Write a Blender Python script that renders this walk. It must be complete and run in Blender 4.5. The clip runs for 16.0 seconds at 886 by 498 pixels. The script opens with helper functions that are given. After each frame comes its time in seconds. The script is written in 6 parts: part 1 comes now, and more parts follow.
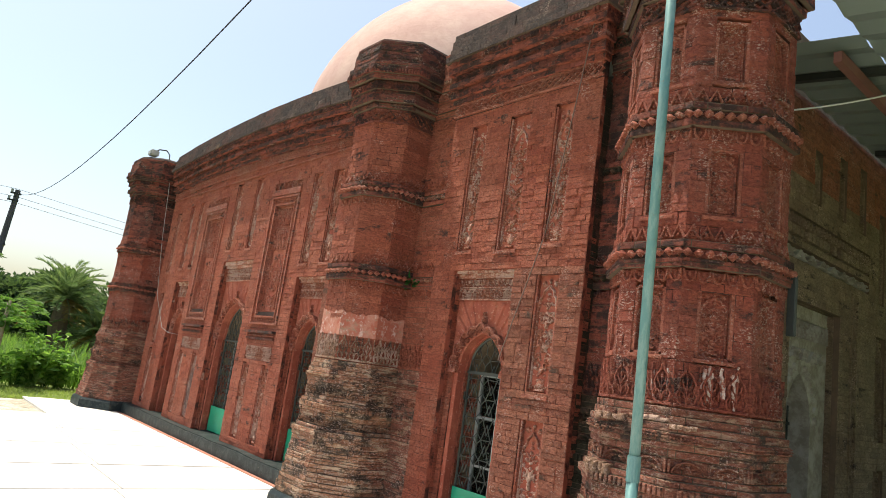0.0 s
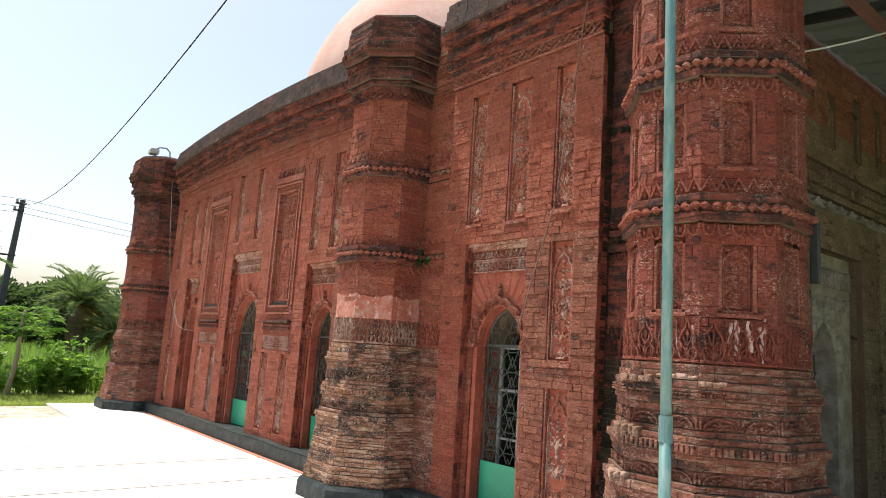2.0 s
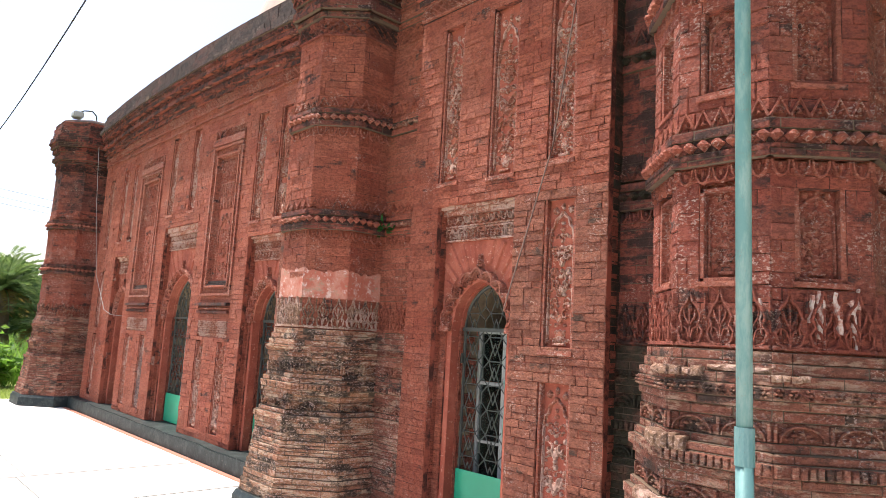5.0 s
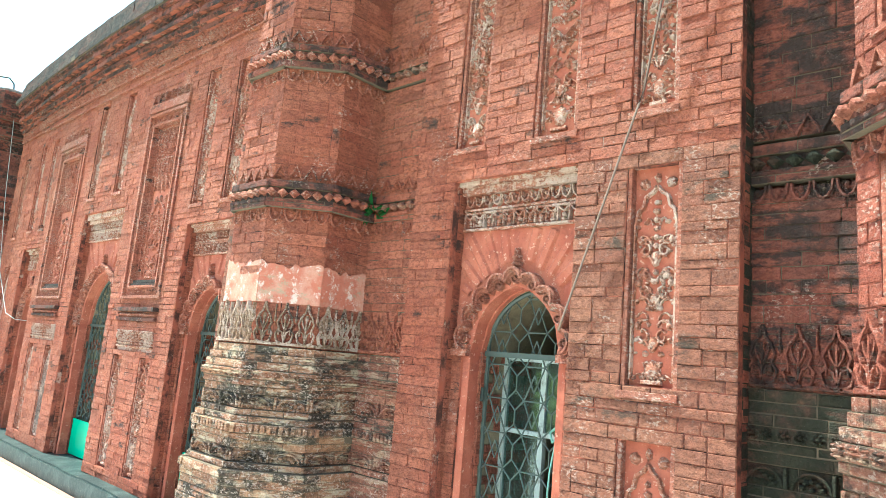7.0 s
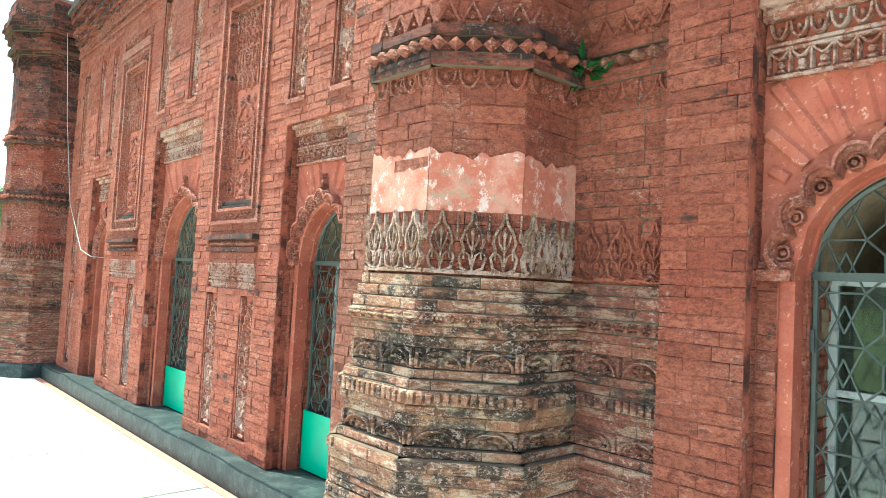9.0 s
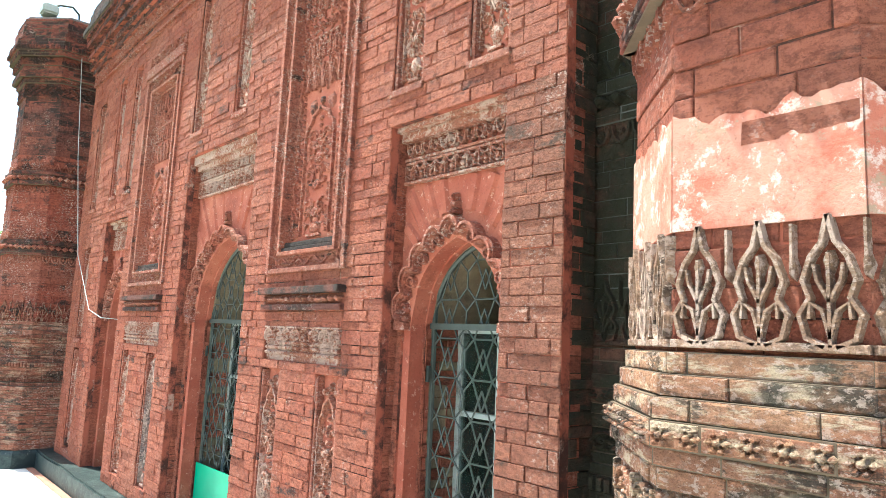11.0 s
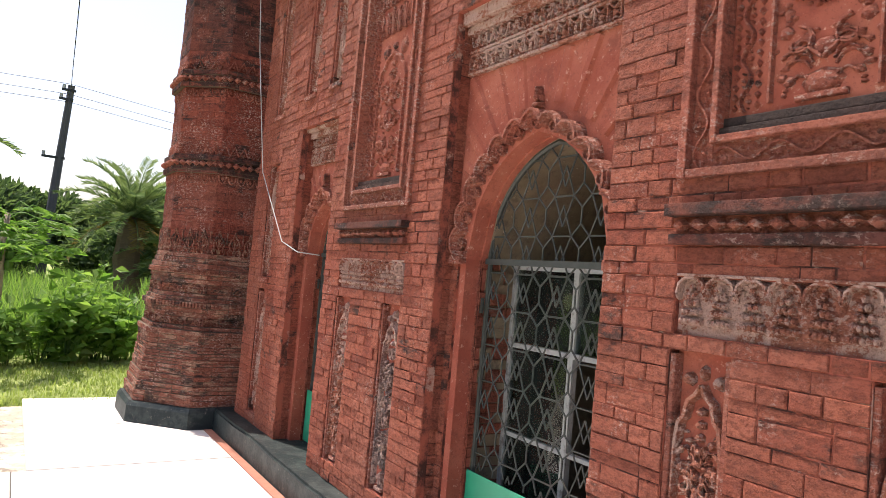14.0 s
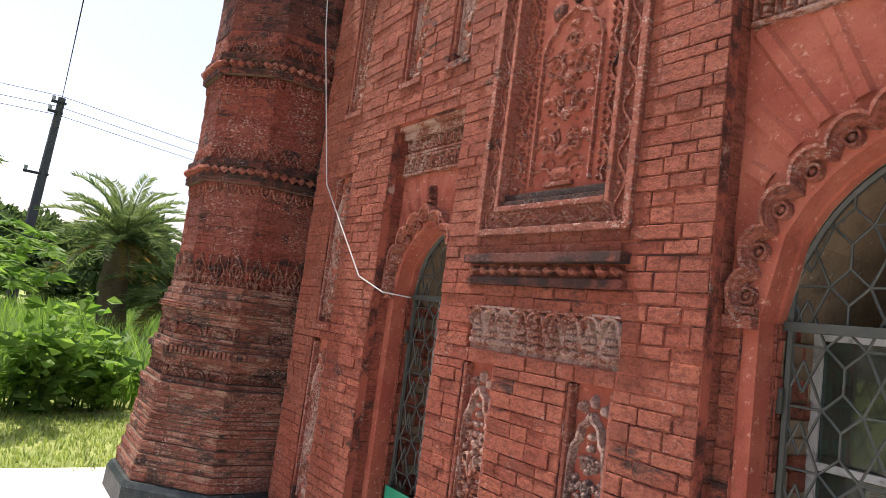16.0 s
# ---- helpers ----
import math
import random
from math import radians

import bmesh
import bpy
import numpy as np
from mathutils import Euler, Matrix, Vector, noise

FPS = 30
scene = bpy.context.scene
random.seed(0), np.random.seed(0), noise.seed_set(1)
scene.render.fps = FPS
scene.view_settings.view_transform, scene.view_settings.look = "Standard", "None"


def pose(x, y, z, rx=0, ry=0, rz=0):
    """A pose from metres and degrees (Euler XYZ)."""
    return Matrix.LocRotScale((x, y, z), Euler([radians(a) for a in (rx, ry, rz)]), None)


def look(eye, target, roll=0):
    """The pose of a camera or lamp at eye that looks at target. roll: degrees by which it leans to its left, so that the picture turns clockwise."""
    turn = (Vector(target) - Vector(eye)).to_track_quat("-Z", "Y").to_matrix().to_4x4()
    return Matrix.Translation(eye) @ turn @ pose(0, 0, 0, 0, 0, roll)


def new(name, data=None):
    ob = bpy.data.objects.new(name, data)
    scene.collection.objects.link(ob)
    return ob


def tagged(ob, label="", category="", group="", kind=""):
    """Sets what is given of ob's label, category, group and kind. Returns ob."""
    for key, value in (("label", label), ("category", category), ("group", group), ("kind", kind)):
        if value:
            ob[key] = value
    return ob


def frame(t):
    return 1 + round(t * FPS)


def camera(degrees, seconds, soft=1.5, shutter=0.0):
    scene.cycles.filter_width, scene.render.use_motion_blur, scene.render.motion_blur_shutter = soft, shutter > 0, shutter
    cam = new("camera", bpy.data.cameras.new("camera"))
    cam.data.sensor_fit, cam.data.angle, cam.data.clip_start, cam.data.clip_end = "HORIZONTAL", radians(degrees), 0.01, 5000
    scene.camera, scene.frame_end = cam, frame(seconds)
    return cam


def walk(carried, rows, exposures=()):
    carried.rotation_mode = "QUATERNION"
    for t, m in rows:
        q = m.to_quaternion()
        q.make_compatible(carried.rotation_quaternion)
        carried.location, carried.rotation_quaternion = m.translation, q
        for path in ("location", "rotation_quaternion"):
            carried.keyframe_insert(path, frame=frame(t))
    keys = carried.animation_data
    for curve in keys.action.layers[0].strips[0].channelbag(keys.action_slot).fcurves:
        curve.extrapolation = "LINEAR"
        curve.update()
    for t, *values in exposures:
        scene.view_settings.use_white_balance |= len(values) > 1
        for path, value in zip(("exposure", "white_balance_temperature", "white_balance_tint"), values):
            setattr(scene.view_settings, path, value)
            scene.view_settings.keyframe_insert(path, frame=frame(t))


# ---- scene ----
cam = camera(66.6, 16.0, soft=0.65)
PATH = [
    (0, (-0.633, 0.003, 1.626), (0.611, 1.526, 1.991), 8.1),
    (0.5, (-0.622, 0.052, 1.624), (0.602, 1.6, 1.949), 4.8),
    (1, (-0.594, 0.075, 1.603), (0.618, 1.632, 1.927), 4.6),
    (1.5, (-0.596, 0.078, 1.617), (0.637, 1.622, 1.924), 4.5),
    (2, (-0.597, 0.091, 1.606), (0.642, 1.633, 1.906), 3.8),
    (2.5, (-0.555, 0.134, 1.603), (0.721, 1.64, 1.922), 7.3),
    (3, (-0.542, 0.184, 1.608), (0.809, 1.612, 1.974), 8.4),
    (3.5, (-0.514, 0.25, 1.596), (0.863, 1.665, 1.917), 6.1),
    (4, (-0.283, 0.42, 1.609), (1.063, 1.864, 1.932), 4.0),
    (4.5, (-0.074, 0.701, 1.573), (1.274, 2.142, 1.899), 5.8),
    (5, (0.13, 1.096, 1.601), (1.468, 2.558, 1.867), 3.3),
    (5.2, (0.232, 1.223, 1.595), (1.558, 2.689, 1.896), 3.2),
    (7.3, (0.999, 2.797, 1.643), (2.456, 4.131, 1.952), 4.8),
    (7.5, (1.021, 2.95, 1.702), (2.517, 4.255, 1.949), 4.0),
    (8, (1.199, 3.329, 1.612), (2.609, 4.731, 1.827), 2.9),
    (8.5, (1.362, 3.761, 1.561), (2.688, 5.25, 1.711), 3.4),
    (9, (1.425, 4.194, 1.597), (2.767, 5.674, 1.699), 3.1),
    (9.2, (1.395, 4.324, 1.59), (2.7, 5.837, 1.686), 0.5),
    (9.5, (1.523, 4.602, 1.597), (2.737, 6.188, 1.7), 0.4),
    (9.7, (1.562, 4.805, 1.592), (2.738, 6.416, 1.739), 0.8),
    (11.8, (2.046, 6.511, 1.654), (3.413, 7.941, 1.951), 3.6),
    (12, (2.07, 6.645, 1.641), (3.423, 8.091, 1.916), 4.2),
    (12.5, (2.038, 7.051, 1.609), (3.352, 8.543, 1.827), 5.4),
    (13, (2.011, 7.455, 1.576), (3.163, 9.086, 1.686), 6.6),
    (13.5, (2.028, 7.914, 1.579), (3.041, 9.635, 1.693), 6.0),
    (14, (1.953, 8.363, 1.573), (3.026, 10.048, 1.667), 5.1),
    (14.5, (1.953, 8.806, 1.539), (2.927, 10.549, 1.661), 3.3),
    (15, (1.917, 9.269, 1.542), (2.982, 10.956, 1.674), 5.1),
    (15.5, (1.922, 9.684, 1.556), (3.039, 11.333, 1.741), 5.1),
    (16, (1.952, 10.102, 1.56), (3.059, 11.754, 1.78), 7.5),
]
EXPOSURES = [(0.0, 0.76, 7050, 7), (3.5, 0.95, 6950, 17), (5.2, 1.33, 6600, 15), (7.3, 2.25, 5600, -20), (8.5, 2.12, 5700, -19), (9.7, 1.95, 5950, -6), (11.8, 2.03, 5950, -8), (12.5, 2.05, 5950, -8), (13.0, 1.95, 6100, -2), (13.5, 1.4, 6500, 11), (14.0, 1.0, 6950, 20), (16.0, 0.93, 6950, 23)]
walk(cam, [(t, look(eye, target, roll)) for t, eye, target, roll in PATH], EXPOSURES)

# ---------- world, sun, exposure ----------
SUN = Vector((-0.12, 0.28, 0.95)).normalized()
world = bpy.data.worlds.new("sky")
scene.world = world
world.use_nodes = True
wn = world.node_tree.nodes
sky = wn.new("ShaderNodeTexSky")
sky.sky_type, sky.sun_disc = "NISHITA", False
sky.sun_elevation = math.asin(SUN.z)
sky.sun_rotation = math.atan2(SUN.x, SUN.y)
sky.dust_density, sky.air_density, sky.ozone_density = 3.0, 1.0, 0.6
wn["Background"].inputs["Strength"].default_value = 0.15
world.node_tree.links.new(sky.outputs[0], wn["Background"].inputs["Color"])
sun_data = bpy.data.lights.new("sun", "SUN")
sun_data.energy, sun_data.angle, sun_data.color = 4.0, radians(0.6), (1.0, 0.95, 0.86)
sun_ob = new("sun", sun_data)
sun_ob.matrix_world = look((0, 0, 30), Vector((0, 0, 30)) - SUN)

# ---------- materials ----------
MATS = {}


class Nodes:
    """A small builder of node materials."""

    def __init__(self, name):
        self.m = bpy.data.materials.new(name)
        self.m.use_nodes = True
        self.t = self.m.node_tree
        self.n = self.t.nodes
        self.b = self.n["Principled BSDF"]
        self.pos = self.n.new("ShaderNodeNewGeometry").outputs["Position"]
        MATS[name] = self.m

    def link(self, a, b):
        self.t.links.new(a, b)

    def noise(self, scale, detail=4, rough=0.6, stretch=(1, 1, 1), dist=0.0):
        src = self.pos
        if stretch != (1, 1, 1):
            mp = self.n.new("ShaderNodeMapping")
            mp.inputs["Scale"].default_value = stretch
            self.link(src, mp.inputs[0])
            src = mp.outputs[0]
        x = self.n.new("ShaderNodeTexNoise")
        x.inputs["Scale"].default_value, x.inputs["Detail"].default_value = scale, detail
        x.inputs["Roughness"].default_value, x.inputs["Distortion"].default_value = rough, dist
        self.link(src, x.inputs["Vector"])
        return x.outputs["Fac"]

    def ramp(self, fac, a, b):
        x = self.n.new("ShaderNodeMapRange")
        x.interpolation_type = "SMOOTHSTEP"
        x.inputs["From Min"].default_value, x.inputs["From Max"].default_value = a, b
        self.link(fac, x.inputs["Value"])
        return x.outputs[0]

    def math(self, op, a, b):
        x = self.n.new("ShaderNodeMath")
        x.operation = op
        for i, v in enumerate((a, b)):
            if isinstance(v, (int, float)):
                x.inputs[i].default_value = v
            else:
                self.link(v, x.inputs[i])
        return x.outputs[0]

    def mix(self, fac, a, b, mode="MIX"):
        x = self.n.new("ShaderNodeMix")
        x.data_type, x.blend_type = "RGBA", mode
        for i, v in ((0, fac), (6, a), (7, b)):
            if isinstance(v, (int, float)):
                x.inputs[i].default_value = v
            elif isinstance(v, tuple):
                x.inputs[i].default_value = (*v, 1)
            else:
                self.link(v, x.inputs[i])
        return x.outputs[2]

    def piece(self):
        """A random number for each brick, be it an object or an island."""
        o = self.n.new("ShaderNodeObjectInfo").outputs["Random"]
        g = self.n.new("ShaderNodeNewGeometry").outputs["Random Per Island"]
        return self.math("FRACT", self.math("ADD", self.math("MULTIPLY", o, 7.31), g), 0)

    def done(self, color, rough=0.85, bump=None, strength=0.4, dist=0.01, metal=0.0, spec=0.3):
        if isinstance(color, tuple):
            self.b.inputs["Base Color"].default_value = (*color, 1)
        else:
            self.link(color, self.b.inputs["Base Color"])
        if isinstance(rough, (int, float)):
            self.b.inputs["Roughness"].default_value = rough
        else:
            self.link(rough, self.b.inputs["Roughness"])
        self.b.inputs["Metallic"].default_value = metal
        self.b.inputs["Specular IOR Level"].default_value = spec
        if bump is not None:
            x = self.n.new("ShaderNodeBump")
            x.inputs["Strength"].default_value, x.inputs["Distance"].default_value = strength, dist
            self.link(bump, x.inputs["Height"])
            self.link(x.outputs[0], self.b.inputs["Normal"])
        return self.m


def brick_material(name, reds, dark=0.72, lime=0.68, soot=(0.03, 0.02, 0.017), flake=0.0, streak=0.0):
    k = Nodes(name)
    r = k.piece()
    c = k.mix(r, reds[0], reds[1])
    c = k.mix(k.ramp(k.noise(1.3, 3), 0.4, 0.7), c, reds[2])
    # over-burnt and underburnt bricks
    odd = k.math("FRACT", k.math("MULTIPLY", r, 5.3), 0)
    c = k.mix(k.math("MULTIPLY", k.ramp(odd, 0.78, 0.90), 0.28), c, tuple(0.42 * v for v in reds[0]))
    c = k.mix(k.math("MULTIPLY", k.ramp(odd, 0.16, 0.05), 0.28), c, tuple(1.25 * v + 0.02 for v in reds[1]))
    # uneven firing and grime within each brick
    c = k.mix(k.math("MULTIPLY", k.ramp(k.noise(27, 6, 0.78, (1, 1, 1.8)), 0.44, 0.62), 0.62), c, tuple(0.42 * v for v in reds[0]))
    c = k.mix(k.math("MULTIPLY", k.ramp(k.noise(7, 5, 0.7, (1, 1, 3.0)), 0.5, 0.66), 0.45), c, tuple(0.5 * v for v in reds[0]))
    if streak:
        c = k.mix(k.math("MULTIPLY", k.ramp(k.noise(5, 6, 0.75, (1, 1, 5)), 0.5, 0.6), streak), c, (0.62, 0.47, 0.33))
        c = k.mix(k.math("MULTIPLY", k.ramp(k.noise(4, 6, 0.75, (1, 1, 4)), 0.56, 0.62), streak), c, soot)
    # sooty bricks, gathered in patches
    d = k.math("ADD", k.math("MULTIPLY", k.math("FRACT", k.math("MULTIPLY", r, 13.7), 0), 0.13), k.math("MULTIPLY", k.noise(2.2, 6, 0.72, (1, 1, 2.6)), 1.02))
    d = k.math("MULTIPLY", k.ramp(d, dark, dark + 0.1), k.ramp(k.noise(9, 4), 0.3, 0.55))
    c = k.mix(k.math("MULTIPLY", d, 0.9), c, soot)
    # lime bloom in small hard flecks
    w = k.math("MULTIPLY", k.ramp(k.noise(3.1, 6, 0.75), lime - 0.16, lime + 0.06), k.ramp(k.noise(46, 4, 0.7, (1, 1, 1.7)), 0.52, 0.60))
    c = k.mix(k.math("MULTIPLY", w, 0.7), c, (0.60, 0.43, 0.36))
    if flake:
        # whitewash that has flaked off and holds on in patches
        f = k.math("ADD", k.math("MULTIPLY", k.noise(4.5, 4, 0.6), 0.55), k.math("MULTIPLY", k.noise(38, 5, 0.75), 0.45))
        c = k.mix(k.math("MULTIPLY", k.ramp(f, 0.56 - 0.1 * flake, 0.62 - 0.1 * flake), 0.8), c, (0.60, 0.41, 0.335))
    # pits and pale grains
    c = k.mix(k.math("MULTIPLY", k.ramp(k.noise(95, 5, 0.8), 0.55, 0.66), 0.5), c, tuple(0.28 * v for v in reds[0]))
    c = k.mix(k.math("MULTIPLY", k.ramp(k.noise(60, 6, 0.8, (1, 1, 2.5)), 0.60, 0.70), 0.4), c, tuple(min(0.6, 1.35 * v + 0.09) for v in reds[1]))
    h = k.math("ADD", k.noise(85, 6, 0.75), k.math("MULTIPLY", k.noise(18, 5, 0.7), 1.6))
    return k.done(c, 0.88, h, 1.0, 0.026)


RED = ((0.30, 0.070, 0.040), (0.41, 0.118, 0.066), (0.37, 0.122, 0.074))
brick_material("brick_brown", ((0.24, 0.075, 0.046), (0.34, 0.118, 0.070), (0.30, 0.115, 0.070)), 0.66, 0.64, (0.05, 0.032, 0.022))
brick_material("brick_deep", ((0.26, 0.056, 0.034), (0.36, 0.090, 0.054), (0.30, 0.095, 0.062)), 0.63, 0.60)
brick_material("brick", RED, 0.67)
brick_material("brick_sooty", ((0.25, 0.062, 0.040), (0.33, 0.090, 0.058), (0.13, 0.05, 0.038)), 0.50, 0.66)
brick_material("brick_old", ((0.36, 0.16, 0.088), (0.50, 0.27, 0.15), (0.33, 0.12, 0.075)), 0.54, 0.50, (0.028, 0.024, 0.018), 0.0, 0.75)
brick_material("brick_base", ((0.28, 0.086, 0.054), (0.38, 0.145, 0.09), (0.25, 0.09, 0.058)), 0.58, 0.58, (0.04, 0.03, 0.024), 0.0, 0.35)
# mossy brick, darkened further so its colour carries the shade of the gaps
brick_material("brick_moss_shade", ((0.11, 0.045, 0.03), (0.17, 0.065, 0.042), (0.028, 0.027, 0.013)), 0.40, 0.75, (0.022, 0.024, 0.012))
brick_material("terracotta", ((0.34, 0.088, 0.054), (0.43, 0.13, 0.08), (0.40, 0.15, 0.10)), 0.66, 0.56)
brick_material("terracotta_pale", ((0.38, 0.12, 0.072), (0.46, 0.17, 0.11), (0.42, 0.16, 0.10)), 0.78, 0.50, flake=0.72)
brick_material("terracotta_white", ((0.34, 0.14, 0.10), (0.42, 0.2, 0.15), (0.2, 0.17, 0.16)), 0.66, 0.50, flake=0.95)
brick_material("terracotta_limed", ((0.36, 0.19, 0.125), (0.48, 0.28, 0.19), (0.27, 0.16, 0.10)), 0.62, 0.50, flake=0.7)
brick_material("coping", ((0.045, 0.030, 0.027), (0.09, 0.055, 0.045), (0.11, 0.042, 0.032)), 0.55, 0.70)
brick_material("brick_tan", ((0.22, 0.16, 0.105), (0.29, 0.215, 0.14), (0.2, 0.13, 0.085)), 0.66, 0.64)
brick_material("brick_smoked", ((0.22, 0.062, 0.042), (0.30, 0.088, 0.055), (0.14, 0.055, 0.042)), 0.54, 0.66)

k = Nodes("mortar")
c = k.mix(k.ramp(k.noise(4.5, 6, 0.75), 0.40, 0.58), (0.05, 0.018, 0.013), (0.29, 0.078, 0.048))
c = k.mix(k.math("MULTIPLY", k.ramp(k.noise(6, 6, 0.75), 0.58, 0.68), 0.7), c, (0.42, 0.28, 0.22))
k.done(c, 0.95, k.noise(90, 3), 0.5, 0.005)
k = Nodes("mortar_old")
k.done(k.mix(k.noise(15, 4), (0.17, 0.11, 0.07), (0.06, 0.045, 0.035)), 0.95, k.noise(90, 3), 0.5, 0.005)
k = Nodes("plaster_red")
c = k.mix(k.ramp(k.noise(4, 5), 0.35, 0.7), (0.26, 0.062, 0.038), (0.36, 0.112, 0.070))
c = k.mix(k.math("MULTIPLY", k.ramp(k.noise(9, 6, 0.75), 0.52, 0.66), 0.55), c, (0.17, 0.045, 0.03))
c = k.mix(k.math("MULTIPLY", k.ramp(k.noise(30, 5, 0.75), 0.58, 0.68), 0.6), c, (0.58, 0.34, 0.25))
c = k.mix(k.math("MULTIPLY", k.ramp(k.noise(85, 5, 0.8), 0.55, 0.66), 0.5), c, (0.10, 0.028, 0.02))
k.done(c, 0.9, k.noise(40, 6, 0.7), 0.5, 0.01)
k = Nodes("lime_wash")
c = k.mix(k.ramp(k.noise(5, 6, 0.7), 0.40, 0.6), (0.35, 0.105, 0.068), (0.42, 0.19, 0.14))
c = k.mix(k.math("MULTIPLY", k.ramp(k.noise(13, 6, 0.8), 0.53, 0.62), 0.68), c, (0.57, 0.46, 0.41))
c = k.mix(k.math("MULTIPLY", k.ramp(k.noise(9, 6, 0.8, (1, 1, 1.6)), 0.56, 0.63), 0.7), c, (0.26, 0.20, 0.14))
c = k.mix(k.math("MULTIPLY", k.ramp(k.noise(70, 5, 0.8), 0.56, 0.66), 0.5), c, (0.14, 0.06, 0.045))
k.done(c, 0.92, k.noise(40, 6, 0.7), 0.5, 0.01)
k = Nodes("lime_white")
k.done(k.mix(k.ramp(k.noise(30, 5, 0.7), 0.4, 0.65), (0.46, 0.36, 0.31), (0.30, 0.11, 0.08)), 0.92, k.noise(60, 5), 0.5, 0.006)
k = Nodes("old_plaster")
c = k.mix(k.ramp(k.noise(3, 6, 0.7), 0.36, 0.64), (0.27, 0.21, 0.135), (0.18, 0.125, 0.08))
c = k.mix(k.math("MULTIPLY", k.ramp(k.noise(11, 6, 0.8), 0.52, 0.64), 0.7), c, (0.11, 0.085, 0.06))
c = k.mix(k.math("MULTIPLY", k.ramp(k.noise(24, 5, 0.8), 0.60, 0.68), 0.6), c, (0.48, 0.42, 0.33))
k.done(c, 0.95, k.noise(30, 6, 0.75), 0.6, 0.012)
k = Nodes("grey_wash")
c = k.mix(k.ramp(k.noise(6, 6, 0.7), 0.38, 0.62), (0.30, 0.285, 0.25), (0.19, 0.165, 0.135))
k.done(c, 0.95, k.noise(40, 6, 0.7), 0.5, 0.01)
k = Nodes("dome_plaster")
c = k.mix(k.ramp(k.noise(1.2, 6, 0.65), 0.3, 0.7), (0.46, 0.29, 0.26), (0.55, 0.38, 0.34))
c = k.mix(k.math("MULTIPLY", k.ramp(k.noise(6, 5, 0.7, (1, 1, 0.3)), 0.55, 0.75), 0.35), c, (0.36, 0.2, 0.17))
k.done(c, 0.9, k.noise(9, 6), 0.35, 0.03)
k = Nodes("plinth_paint")
c = k.mix(k.ramp(k.noise(7, 6, 0.7), 0.45, 0.62), (0.010, 0.018, 0.019), (0.032, 0.044, 0.042))
c = k.mix(k.math("MULTIPLY", k.ramp(k.noise(20, 6, 0.8), 0.60, 0.67), 0.7), c, (0.20, 0.19, 0.16))
k.done(c, 0.55, k.noise(25, 5), 0.5, 0.008)
k = Nodes("white_tile")
c = k.mix(k.ramp(k.noise(0.9, 5), 0.35, 0.7), (0.60, 0.585, 0.55), (0.68, 0.665, 0.635))
c = k.mix(k.math("MULTIPLY", k.ramp(k.noise(11, 6, 0.75), 0.6, 0.75), 0.3), c, (0.5, 0.47, 0.42))
k.done(c, 0.5, k.noise(60, 3), 0.1, 0.003)
k = Nodes("joint_dark")
k.done(k.mix(k.noise(18, 3), (0.05, 0.05, 0.045), (0.13, 0.125, 0.11)), 0.95)
k = Nodes("red_edging")
k.done(k.mix(k.noise(9, 4), (0.26, 0.09, 0.06), (0.40, 0.2, 0.14)), 0.8, k.noise(40, 3), 0.3, 0.005)
k = Nodes("old_concrete")
c = k.mix(k.ramp(k.noise(2.2, 6, 0.7), 0.38, 0.62), (0.50, 0.46, 0.38), (0.30, 0.27, 0.21))
c = k.mix(k.math("MULTIPLY", k.ramp(k.noise(8, 6, 0.8), 0.52, 0.62), 0.8), c, (0.12, 0.11, 0.085))
k.done(c, 0.9, k.noise(30, 6), 0.4, 0.01)
k = Nodes("green_paint")
c = k.mix(k.ramp(k.noise(3, 4), 0.3, 0.7), (0.005, 0.25, 0.135), (0.01, 0.30, 0.17))
c = k.mix(k.math("MULTIPLY", k.ramp(k.noise(22, 5, 0.8), 0.64, 0.72), 0.5), c, (0.12, 0.2, 0.15))
k.done(c, 0.4, k.noise(6, 2), 0.08, 0.02, 0, 0.5)
k = Nodes("grille_iron")
k.done(k.mix(k.noise(30, 4), (0.028, 0.034, 0.03), (0.075, 0.08, 0.07)), 0.5, k.noise(120, 3), 0.2, 0.002, 0.2)
k = Nodes("white_frame")
c = k.mix(k.ramp(k.noise(14, 5, 0.7), 0.5, 0.68), (0.34, 0.35, 0.33), (0.14, 0.13, 0.115))
k.done(c, 0.5)
k = Nodes("pole_paint")
c = k.mix(k.ramp(k.noise(10, 5, 0.7, (1, 1, 0.3)), 0.42, 0.62), (0.09, 0.20, 0.20), (0.17, 0.27, 0.255))
c = k.mix(k.math("MULTIPLY", k.ramp(k.noise(26, 6, 0.8), 0.6, 0.7), 0.8), c, (0.16, 0.12, 0.09))
k.done(c, 0.5, k.noise(60, 4), 0.3, 0.004, 0.2)
k = Nodes("dark_metal")
k.done(k.mix(k.noise(20, 4), (0.02, 0.025, 0.025), (0.05, 0.055, 0.05)), 0.5, None, 0, 0, 0.4)
k = Nodes("rust_red")
k.done(k.mix(k.noise(12, 5), (0.12, 0.05, 0.04), (0.20, 0.09, 0.07)), 0.7)
k = Nodes("tin_sheet")
k.done(k.mix(k.noise(1.5, 4), (0.15, 0.19, 0.165), (0.20, 0.24, 0.21)), 0.5, k.noise(20, 3), 0.1, 0.01, 0.1)
k = Nodes("cable_grey")
k.done((0.42, 0.42, 0.40), 0.6)
k = Nodes("cord_green")
k.done((0.16, 0.30, 0.26), 0.7)
k = Nodes("cable_brown")
k.done((0.16, 0.10, 0.08), 0.7)
k = Nodes("cable_black")
